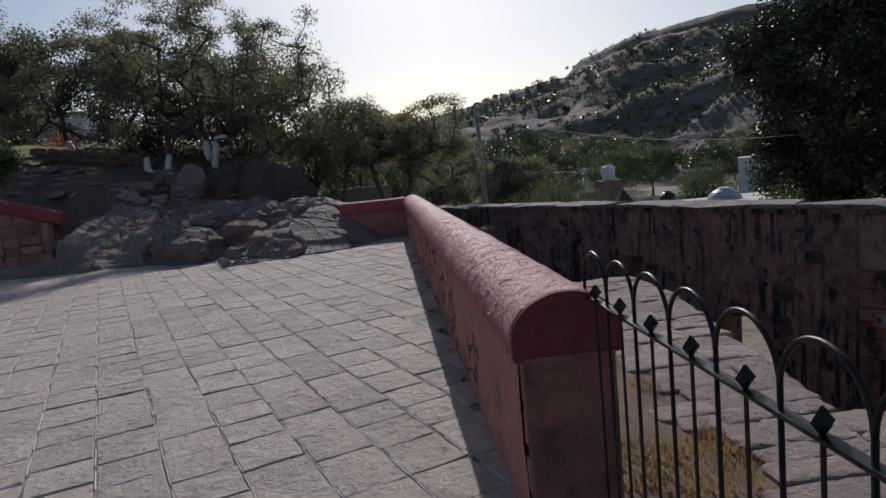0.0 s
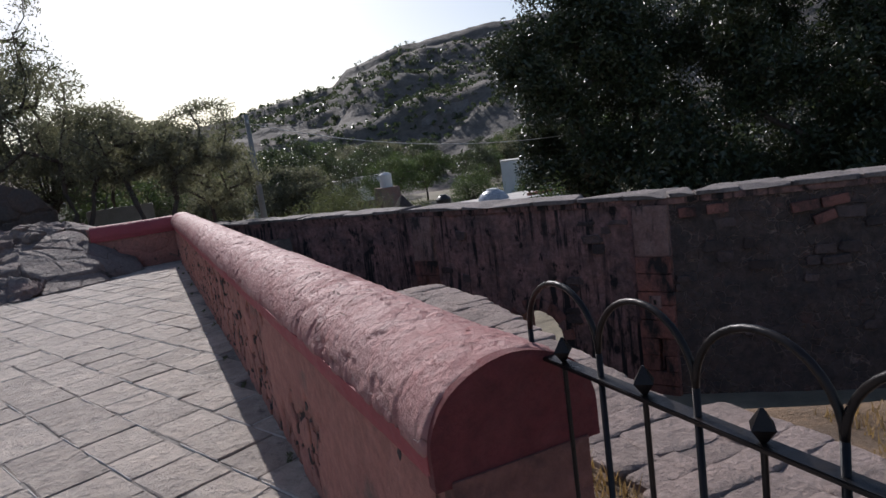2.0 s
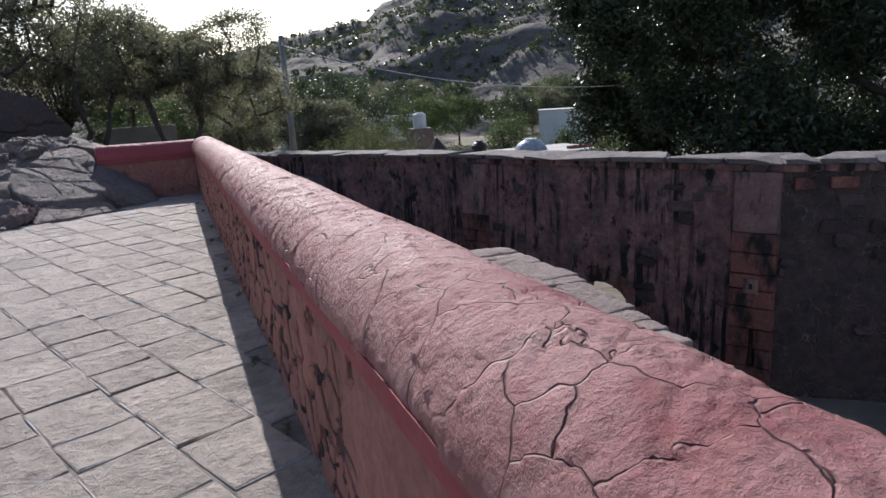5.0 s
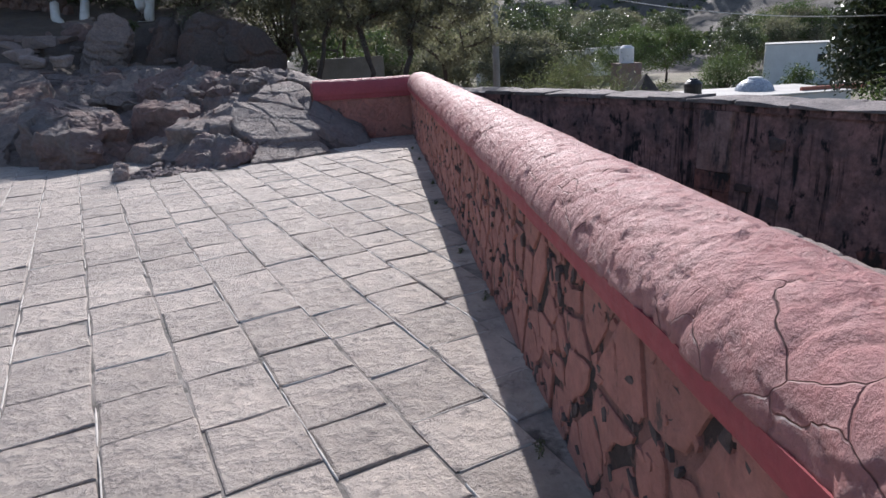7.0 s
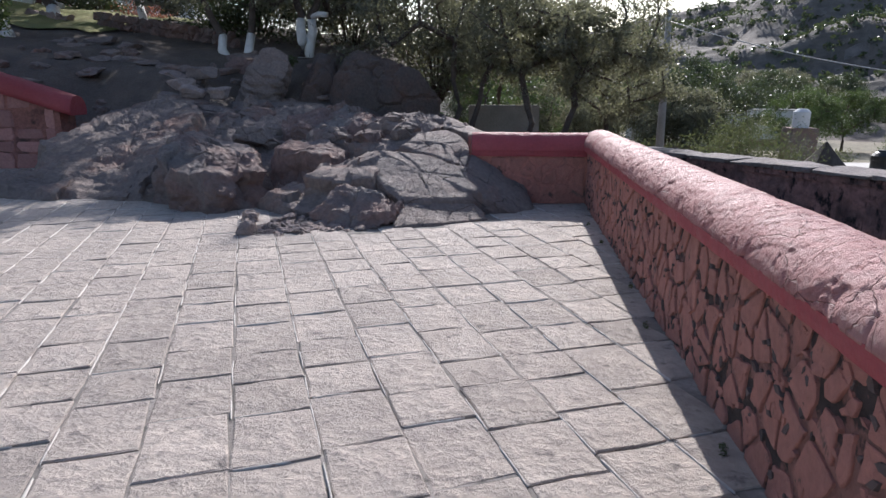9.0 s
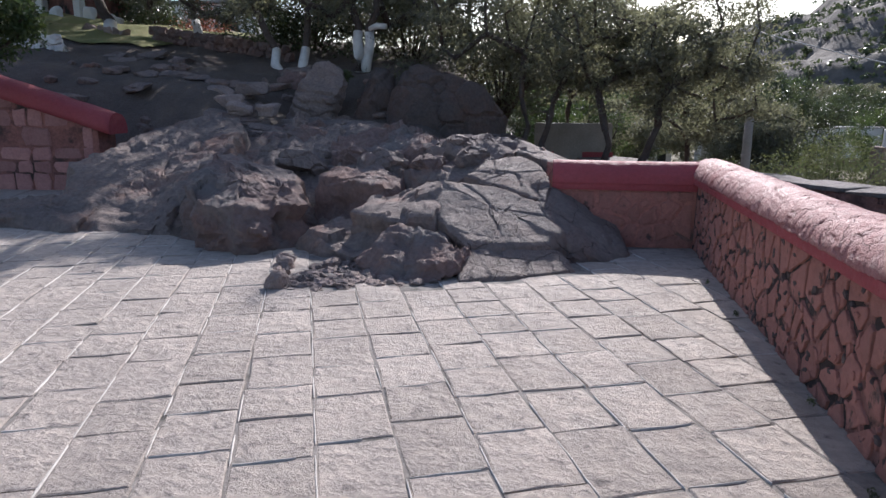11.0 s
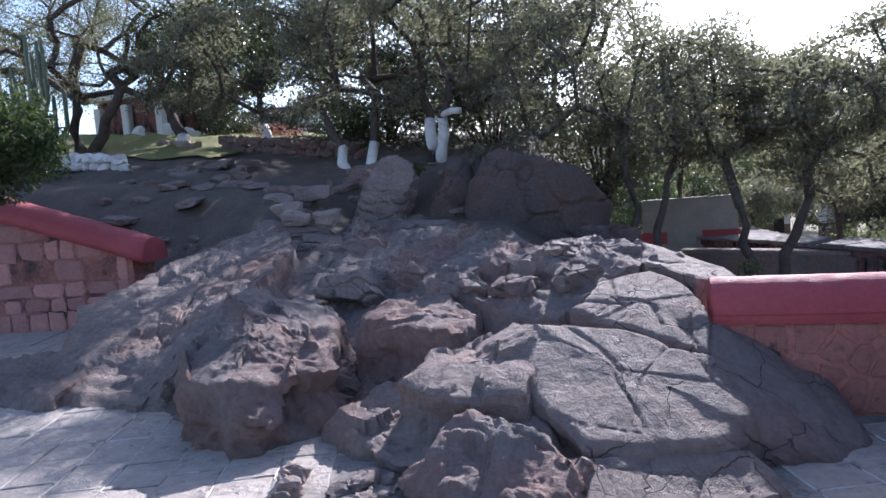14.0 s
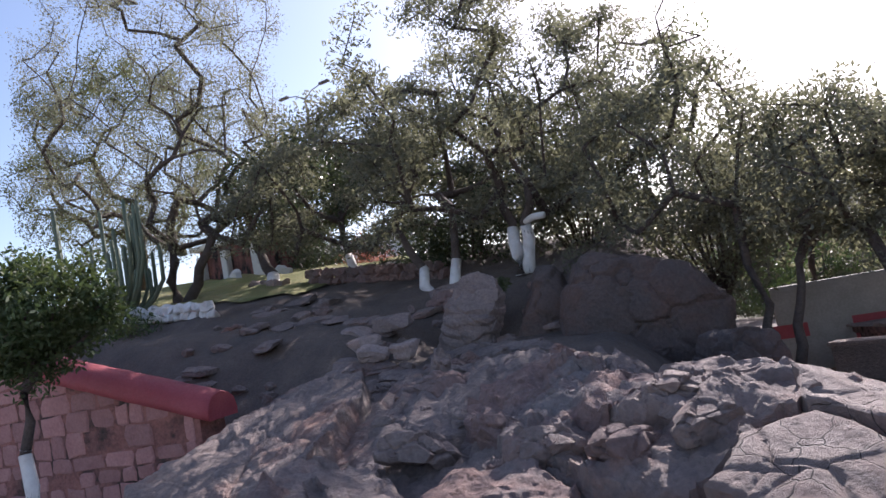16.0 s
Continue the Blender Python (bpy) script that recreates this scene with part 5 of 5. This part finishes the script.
# low walls and a painted wall behind the short parapet
for a, b, z, t in (((-1.95, 19.6), (-1.25, 17.5), 0.08, 0.42), ((-1.25, 17.5), (0.0, 16.4), 0.06, 0.42), ((-1.7, 24.4), (3.2, 21.9), -0.12, 0.45)):
    a, b = Vector((*a, 0)), Vector((*b, 0))
    c, d = (a + b) / 2, b - a
    w = thing("low_wall", "low dark stone wall with a pale worn coping slab", "wall", "low walls in the garden", (c.x, c.y, 0))
    w.rotation_euler = (0, 0, math.atan2(d.y, d.x))
    part("wall_body", bm_mesh("wall_body", box_bm((d.length, t * 0.8, 1.3), (0, 0, z - 0.72), 0.02), ROCK), w)
    part("coping_slab", bm_mesh("coping_slab", box_bm((d.length + 0.08, t, 0.08), (0, 0, z - 0.03), 0.02), LEDGE), w, "pale coping slab")
painted = thing("painted_wall", "weathered grey wall with red painted patches", "wall", at=(-1.5, 26.2, -0.9))
part("wall_body", bm_mesh("wall_body", box_bm((2.3, 0.3, 1.9), (0, 0, 0.95), 0.03), CONCRETE), painted)
part("paint_patch", bm_mesh("paint_patch", box_bm((0.9, 0.02, 0.7), (0.75, -0.163, 0.7), 0.005), RED_FLAT), painted, "red painted patch")
part("paint_patch", bm_mesh("paint_patch", box_bm((0.7, 0.02, 0.3), (-0.9, -0.163, 0.9), 0.005), RED_FLAT), painted, "red painted patch")

# ---------------------------------------------------------------- village and hill beyond
pole = thing("utility_pole", "grey concrete utility pole carrying a cable", "utility pole", at=(4.2, 29.0, -4.5))
part("post", mesh_of("post", *tube([(0, 0, -0.3), (-0.02, 0, 4.5), (-0.06, 0, 8.7)], [0.16, 0.14, 0.1], 10), CONCRETE, True), pole)
part("insulator", mesh_of("insulator", *tube([(-0.05, -0.12, 8.3), (-0.05, -0.12, 8.45)], [0.05, 0.03], 8), WHITE_WALL, True), pole)
wire = []
for k in range(25):
    f = k / 24
    wire.append((4.2 + 15.0 * f, 29.0 - 6.0 * f, 3.82 - 5.6 * f + 3.3 * f * f))
thing("cable", "thin pale cable hanging from the pole", "cable", me=mesh_of("cable", *tube(wire, [0.018] * 25, 5), WIRE, True))
wire = [(-40 + 2.0 * k, 33 - 0.15 * k, 9.5 + 0.002 * (k - 8) ** 2) for k in range(14)]
thing("cable", "thin dark cable above the trees", "cable", me=mesh_of("cable", *tube(wire, [0.015] * 14, 5), IRON, True))

bush("round bright-green mesquite bush", (5.6, 36.0, -4.5), (4.6, 3.6, 4.4), 51, LEAF_LIGHT, 15000, 0.06, clumps=60)
bush("round bright-green mesquite bush", (10.2, 38.0, -4.5), (6.4, 4.6, 5.6), 52, LEAF_LIGHT, 24000, 0.06, clumps=80)
bush("round dark green bush", (30.5, 59.0, -4.5), (6.0, 4.5, 4.2), 53, LEAF_GREEN, 9000, 0.09, clumps=50)
bush("low dry yellowish bush", (1.5, 31.0, -4.5), (3.6, 2.6, 3.4), 54, LEAF_LIGHT, 3500, 0.09, clumps=30)
bush("low green bush by the roof", (35.0, 55.0, -4.5), (3.6, 2.6, 2.6), 55, LEAF_GREEN, 2000, 0.12, clumps=24)
bush("low green bush by the roof", (22.0, 56.0, -4.5), (5.0, 2.6, 2.2), 56, LEAF_LIGHT, 2200, 0.12, clumps=24)

flat_house = thing("flat_roof_house", "low house with a pale flat roof and red edge", "house", at=(26.5, 49.5, -4.5))
part("wall", bm_mesh("wall", box_bm((13.0, 6.5, 0.9), (0, 0, 0.45), 0.02), WHITE_WALL), flat_house)
part("roof", bm_mesh("roof", box_bm((13.2, 6.7, 0.12), (0, 0, 0.96), 0.02), ROOF), flat_house, "pale flat roof")
part("roof_edge", bm_mesh("roof_edge", box_bm((5.0, 0.3, 0.35), (6.0, -2.0, 1.1), 0.02), ROOF_RED), flat_house, "red roof edge")
dome = thing("tiled_dome", "small dome with glazed grey-blue tiles and a white cap", "dome", at=(27.8, 49.8, -3.75))
bm = bmesh.new()
bmesh.ops.create_uvsphere(bm, u_segments=26, v_segments=16, radius=1.42)
bmesh.ops.bisect_plane(bm, geom=bm.verts[:] + bm.edges[:] + bm.faces[:], plane_co=(0, 0, 0), plane_no=(0, 0, 1), clear_inner=True)
bmesh.ops.inset_individual(bm, faces=bm.faces[:], thickness=0.02, depth=0.02)
bmesh.ops.scale(bm, vec=(1, 1, 0.85), verts=bm.verts)
shell = part("shell", bm_mesh("shell", bm, DOME_TILE), dome)
part("cap", mesh_of("cap", *tube([(0, 0, 1.13), (0, 0, 1.24), (0, 0, 1.27)], [0.55, 0.5, 0.2], 16), WHITE_WALL), shell, "white cap ring")
part("base_ring", mesh_of("base_ring", *tube([(0, 0, -0.1), (0, 0, 0.12)], [1.52, 1.48], 24), WHITE_WALL), dome)
tank = thing("water_tank", "black plastic water tank on the flat roof", "water tank", at=(21.8, 47.5, -3.5))
tank_body = part("body", mesh_of("body", *tube([(0, 0, 0), (0, 0, 0.3), (0, 0, 0.34), (0, 0, 0.7), (0, 0, 0.74), (0, 0, 1.0), (0, 0, 1.2), (0, 0, 1.27)], [0.62, 0.62, 0.6, 0.6, 0.62, 0.62, 0.42, 0.3], 18), BLACK_PLASTIC), tank)
part("lid", mesh_of("lid", *tube([(0, 0, 1.26), (0, 0, 1.36)], [0.3, 0.28], 14), BLACK_PLASTIC), tank_body, "round black lid")
white_house = thing("house", "plain white house wall beyond the flat roof", "house", at=(41.0, 64.5, -4.5))
white_house.rotation_euler = (0, 0, radians(-31))
front = part("wall", bm_mesh("wall", box_bm((6.0, 5.0, 3.7), (0, 0, 1.85), 0.03), WHITE_WALL), white_house)
part("roof", bm_mesh("roof", box_bm((6.1, 5.1, 0.12), (0, 0, 3.74), 0.02), ROOF), white_house)
part("window", bm_mesh("window", box_bm((0.7, 0.06, 0.7), (1.8, -2.51, 2.4), 0.01), BLACK_PLASTIC), front, "dark small window")
hut = thing("hut", "small dark pointed thatch roof", "hut", at=(16.8, 44.0, -4.5))
part("roof", mesh_of("roof", *tube([(0, 0, 1.4), (0, 0, 2.2), (0, 0, 3.1)], [1.6, 0.8, 0.05], 8), BARK), hut)
part("wall", mesh_of("wall", *tube([(0, 0, 0), (0, 0, 1.45)], [1.2, 1.2], 12), ROCK_RED), hut)
tower = thing("water_tower", "white water tank on a brick stand", "water tank", at=(19.0, 53.0, -4.5))
part("stand", bm_mesh("stand", box_bm((1.8, 1.8, 3.4), (0, 0, 1.7), 0.03), ROCK_RED), tower, "reddish stand")
part("tank", mesh_of("tank", *tube([(0, 0, 3.4), (0, 0, 4.5), (0, 0, 4.7)], [0.55, 0.55, 0.3], 16), WHITE_WALL), tower, "white tank")
for x, y, w, h in ((10.5, 66, 2.0, 3.0), (15.5, 70, 3.4, 2.6), (20, 74, 4.0, 3.0), (27, 80, 4.2, 3.0), (6.5, 72, 3.0, 2.6)):
    v = thing("house", "small distant village house", "house", "village houses", (x, y, -4.5))
    front = part("wall", bm_mesh("wall", box_bm((w, 3.0, h), (0, 0, h / 2 + 0.8), 0.02), WHITE_WALL), v)
    part("roof", bm_mesh("roof", box_bm((w + 0.2, 3.2, 0.12), (0, 0, h + 0.86), 0.02), ROOF), v)
    part("base", bm_mesh("base", box_bm((w, 3.0, 0.8), (0, 0, 0.4), 0.02), ROCK_RED), v)
    part("door", bm_mesh("door", box_bm((0.8, 0.06, 1.8), (0.2 * w, -1.51, 1.0), 0.01), BLACK_PLASTIC), front, "dark doorway")

far_kinds = [tree("distant grey-green village tree", (8.0, 58.0, -4.5), (8.0, 58.0, -2.8), (8.0, 58.0, -0.9), (3.0, 2.6, 2.3), 71, LEAF_GREY, 40, 130, (1.1, 1.1, 0.6), 0.11, 0.13, group="village trees"),
             tree("distant dark-leaved village tree crown", (16.0, 62.0, -4.5), (16.0, 62.0, -2.8), (16.0, 62.0, -0.4), (3.4, 3.0, 2.9), 72, LEAF_DARK, 44, 130, (1.1, 1.1, 0.6), 0.12, 0.14, group="village trees"),
             tree("distant bright green village tree", (24.0, 66.0, -4.5), (24.0, 66.0, -2.8), (24.0, 66.0, -0.7), (3.2, 2.8, 2.6), 73, LEAF_GREEN, 40, 130, (1.1, 1.1, 0.6), 0.11, 0.13, group="village trees")]
rnd = random.Random(9)
for k in range(75):
    y = rnd.uniform(56, 130)
    az = radians(rnd.uniform(-6, 42))
    x = y * math.tan(az)
    if 15 < x < 48 and y < 64:
        continue
    m = pose(x, y, -4.5 + max(0, y - 85) * 0.08, 0, 0, rnd.uniform(0, 360))
    copy_thing(far_kinds[k % 3], m @ Matrix.Diagonal((*[rnd.uniform(0.8, 1.35)] * 3, 1.0)))


def ridge(az):
    return float(np.interp(az, (-70, -40, -10, 4, 7.7, 10.3, 15.4, 16.8, 17.6, 21.8, 25.8, 30.3, 45, 65, 90), (2.0, 3.0, 3.5, 4.0, 4.7, 5.6, 6.2, 6.4, 7.7, 8.9, 9.4, 9.9, 10.5, 8.5, 5.0)))


def hill_height(az, f):
    """f runs from the foot (0) over the crest (1) to the far side."""
    top = 1.6 + 230 * math.tan(radians(ridge(az)))
    if f >= 1:
        return top * (1 - 0.25 * (f - 1))
    lower = 0.40 * f + 0.08 * smooth_step(0.40, 0.46, f)
    upper = 0.48 * f ** 1.5 + 0.04 * smooth_step(0.93, 0.965, f)
    return -4.6 + (top + 4.6) * min(1.0, lower + upper)


verts, faces, steep = [], [], []
na, nr = 230, 110
for i in range(na):
    az = -75 + 165 * i / (na - 1)
    for j in range(nr):
        f = 1.25 * j / (nr - 1)
        d = 95 + 135 * f
        x, y = d * math.sin(radians(az)), d * math.cos(radians(az))
        q = Vector((x, y, 0))
        w = noise.fractal(q * 0.03, 0.9, 2.0, 6) * 5.0 * smooth_step(0.02, 0.3, f) * (0.35 if f > 0.85 else 1.0) + noise.noise(q * 0.35) * 0.5
        verts.append((x, y, hill_height(az, f) + w))
for i in range(na - 1):
    for j in range(nr - 1):
        a = i * nr + j
        faces.append((a, a + nr, a + nr + 1, a + 1))
me = mesh_of("hill", verts, faces, HILL, True)
me.materials.append(CLIFF)
me.update()
normals = np.zeros(len(me.polygons) * 3, dtype=np.float32)
me.polygons.foreach_get("normal", normals)
me.polygons.foreach_set("material_index", (np.abs(normals.reshape(-1, 3)[:, 2]) < 0.62).astype(np.int32))
hill = thing("backdrop_hill", "dry scrub-covered hill with a rocky cliff rim", "hill", kind="structure", me=me)

pts, rnd = [], random.Random(12)
for _ in range(12000):
    i, j = rnd.randrange(40, na - 1), rnd.randrange(4, 88)
    v = verts[i * nr + j]
    if noise.noise(Vector(v) * 0.04) > -0.25:
        pts.append((v[0] + rnd.uniform(-2, 2), v[1] + rnd.uniform(-2, 2), v[2] + 0.5))
thing("hill_scrub", "dark scrub dotted over the hillside", "scrub", kind="stuff",
      me=quads("hill_scrub", leaves(pts, 14, (1.0, 1.0, 0.6), 0.42, 5, 1.0), LEAF_DARK))

# ---------------------------------------------------------------- pieces of walls and paving
random_rubble(wall_east, "wall_stone", (-0.226, 0.06, 0.0), (0, 1, -0.0074), (0, 0, 1), (-1, 0, 0), 13.1, 0.815, 290, 21, SALMON_STONE, 0.014, 0.012)
def chips(name, mat, count, seed, low, high):
    """Small angular chips of stone and plaster wedged over the joints of the parapet face."""
    rnd = random.Random(seed)
    pieces = []
    for _ in range(count):
        y, z = rnd.uniform(0.2, 13.0), rnd.uniform(0.02, 0.78)
        r, spin, t = rnd.uniform(low, high), rnd.uniform(0, 6.28), rnd.uniform(0.010, 0.021)
        k = rnd.randint(4, 6)
        ring = [(r * rnd.uniform(0.5, 1.2) * math.cos(6.28 * i / k), 0.55 * r * rnd.uniform(0.5, 1.2) * math.sin(6.28 * i / k)) for i in range(k)]
        ring = [(p * math.cos(spin) - q * math.sin(spin), p * math.sin(spin) + q * math.cos(spin)) for p, q in ring]
        v = [Vector((-0.215, y + p, z + q)) for p, q in ring] + [Vector((-0.226 - t * rnd.uniform(0.7, 1.1), y + 0.85 * p, z + 0.85 * q)) for p, q in ring]
        f = [(i, (i + 1) % k, k + (i + 1) % k, k + i) for i in range(k)] + [tuple(range(k, 2 * k))]
        pieces.append((v, f))
    ob = part(name, mesh_of(name, *joined(pieces), mat), wall_east)
    ob["kind"] = "stuff"


chips("stone_chips", RUBBLE_DARK, 480, 61, 0.018, 0.05)
chips("plaster_chips", SALMON_STONE, 520, 62, 0.02, 0.06)
for run, s0, length, keep, seed in ((0, 0.0, 7.5, 0.3, 71), (1, 0.9, 1.8, 0.3, 72), (2, 0.0, 1.0, 0.25, 73)):
    a, b = RUN[run], RUN[run + 1]
    d = (b - a).normalized()
    n = Vector((d.y, -d.x, 0))
    if n.x > 0:
        n = -n
    if run == 0:
        a, d = b, -d
    stone_face(aqueduct, "rubble_stone", a + d * s0 + n * 0.02 + Vector((0, 0, -3.2)), d, (0, 0, 1), n, length, 2.7, 0.42, 0.22, seed, RUBBLE_DARK, 0.04, 0.015, 0.75, keep * 0.6)
random_rubble(wall_north, "wall_stone", (-0.25, 13.265, 0.0), (-1, -0.02, 0), (0, 0, 1), (0, -1, 0), 1.5, 0.63, 22, 22, SALMON_STONE, 0.016, 0.008)
stone_face(wall_west, "block", LW_A + Vector((-0.1, 0.0, -0.05)), LW_B - LW_A, (0, 0, 1), (0.134, -0.991, 0), 7.6, 3.4, 0.46, 0.29, 23, PINK_BLOCK, 0.03, 0.014, 0.5, 0.95, lambda s: lw_top(s) + 0.1)

ROW = radians(22.6)
E_DIR, N_DIR = Vector((-math.sin(ROW), math.cos(ROW), 0)), Vector((math.cos(ROW), math.sin(ROW), 0))
PITCH = 0.376


def paver_data(length, seed):
    rnd = random.Random(seed)
    hl, hw = length / 2 - 0.006, PITCH / 2 - 0.007
    ring = []
    for p, q in ((-hw, -hl), (0, -hl), (hw, -hl), (hw, 0), (hw, hl), (0, hl), (-hw, hl), (-hw, 0)):
        ring.append((p + rnd.uniform(-0.010, 0.008), q + rnd.uniform(-0.010, 0.008)))
    v = [(p, q, -0.05) for p, q in ring] + [(p, q, -0.005) for p, q in ring]
    v += [(p * 0.955, q * 0.965, rnd.uniform(-0.003, 0.003)) for p, q in ring] + [(rnd.uniform(-0.05, 0.05), rnd.uniform(-0.05, 0.05), rnd.uniform(0, 0.005))]
    f = []
    for i in range(8):
        j = (i + 1) % 8
        f += [(i, j, 8 + j, 8 + i), (8 + i, 8 + j, 16 + j, 16 + i), (16 + i, 16 + j, 24)]
    return v, f


LENGTHS = (0.33, 0.37, 0.41, 0.45, 0.50, 0.56)
KINDS = {(k, s): paver_data(l, 10 * k + s) for k, l in enumerate(LENGTHS) for s in range(4)}
MESHES = {key: mesh_of("paving_stone", *d, PAVER) for key, d in KINDS.items()}


def paved(x, y):
    if x > -0.12 or x < -17.3 or y < -6.8:
        return False
    if x > -1.5:
        return y < 13.35
    if x > -4.03:
        return y < 10.72 + 0.425 * (x + 4.03) + 0.05
    if x > -6.5:
        return y < 13.4
    if x > -9.4:
        return y < 16.2
    return y < 16.8


def joint_strip(p, d, length, width, seed):
    """A raised, crumbling ribbon of pale mortar."""
    side = Vector((d.y, -d.x, 0))
    k = max(2, int(length / 0.035))
    verts, faces = [], []
    for i in range(k + 1):
        c = p + d * (length * i / k)
        w = width * (0.55 + 0.6 * abs(noise.noise(c * 9 + Vector((seed, 0, 0))))) * (0.35 if i in (0, k) else 1.0)
        c = c + side * noise.noise(c * 6) * 0.004
        z = 0.002 + 0.003 * noise.noise(c * 14)
        for f, h in ((-1.0, -0.014), (-0.55, z), (0.55, z), (1.0, -0.014)):
            v = c + side * (w * f)
            verts.append(Vector((v.x, v.y, h)))
    for i in range(k):
        for j in range(3):
            q = 4 * i + j
            faces.append((q, q + 4, q + 5, q + 1))
    return verts, faces


strips = []
rnd = random.Random(3)
rest = []
for r in range(-62, 30):
    n0 = 1.12 + PITCH * (r + 0.5)
    s = -14.0 + rnd.uniform(0, 0.4)
    while s < 26:
        k = rnd.choices(range(6), (1, 3, 4, 4, 3, 1))[0]
        length = LENGTHS[k]
        c = N_DIR * n0 + E_DIR * (s + length / 2)
        s += length
        if not paved(c.x, c.y):
            continue
        if c.x > -9.5 and rnd.random() < 0.42:
            strips.append(joint_strip(c + E_DIR * (length / 2) - N_DIR * (PITCH * 0.46), N_DIR, PITCH * rnd.uniform(0.5, 0.92), 0.0055, r))
        if c.x > -9.5 and rnd.random() < 0.74:
            strips.append(joint_strip(c - E_DIR * (length / 2) - N_DIR * (PITCH / 2), E_DIR, length * rnd.uniform(0.6, 1.0), 0.0075, r))
        key = (k, rnd.randrange(4))
        m = pose(c.x, c.y, rnd.uniform(-0.004, 0.005), rnd.uniform(-0.6, 0.6), rnd.uniform(-0.6, 0.6), math.degrees(ROW) + rnd.uniform(-0.7, 0.7) + (180 if rnd.random() < 0.5 else 0))
        if -4.1 < c.x and 1.0 < c.y < 11.0 and c.x + 0.1 * c.y < 2:
            part("paving_stone", MESHES[key], terrace).matrix_world = m
        else:
            v, f = KINDS[key]
            rest.append(([m @ Vector(p) for p in v], f))
ob = part("paving_field", mesh_of("paving_field", *joined(rest), PAVER), terrace)
ob["kind"] = "stuff"
ob = part("joint_mortar", mesh_of("joint_mortar", *joined(strips), JOINT, True), terrace, "pale crumbling mortar in the joints")
ob["kind"] = "stuff"
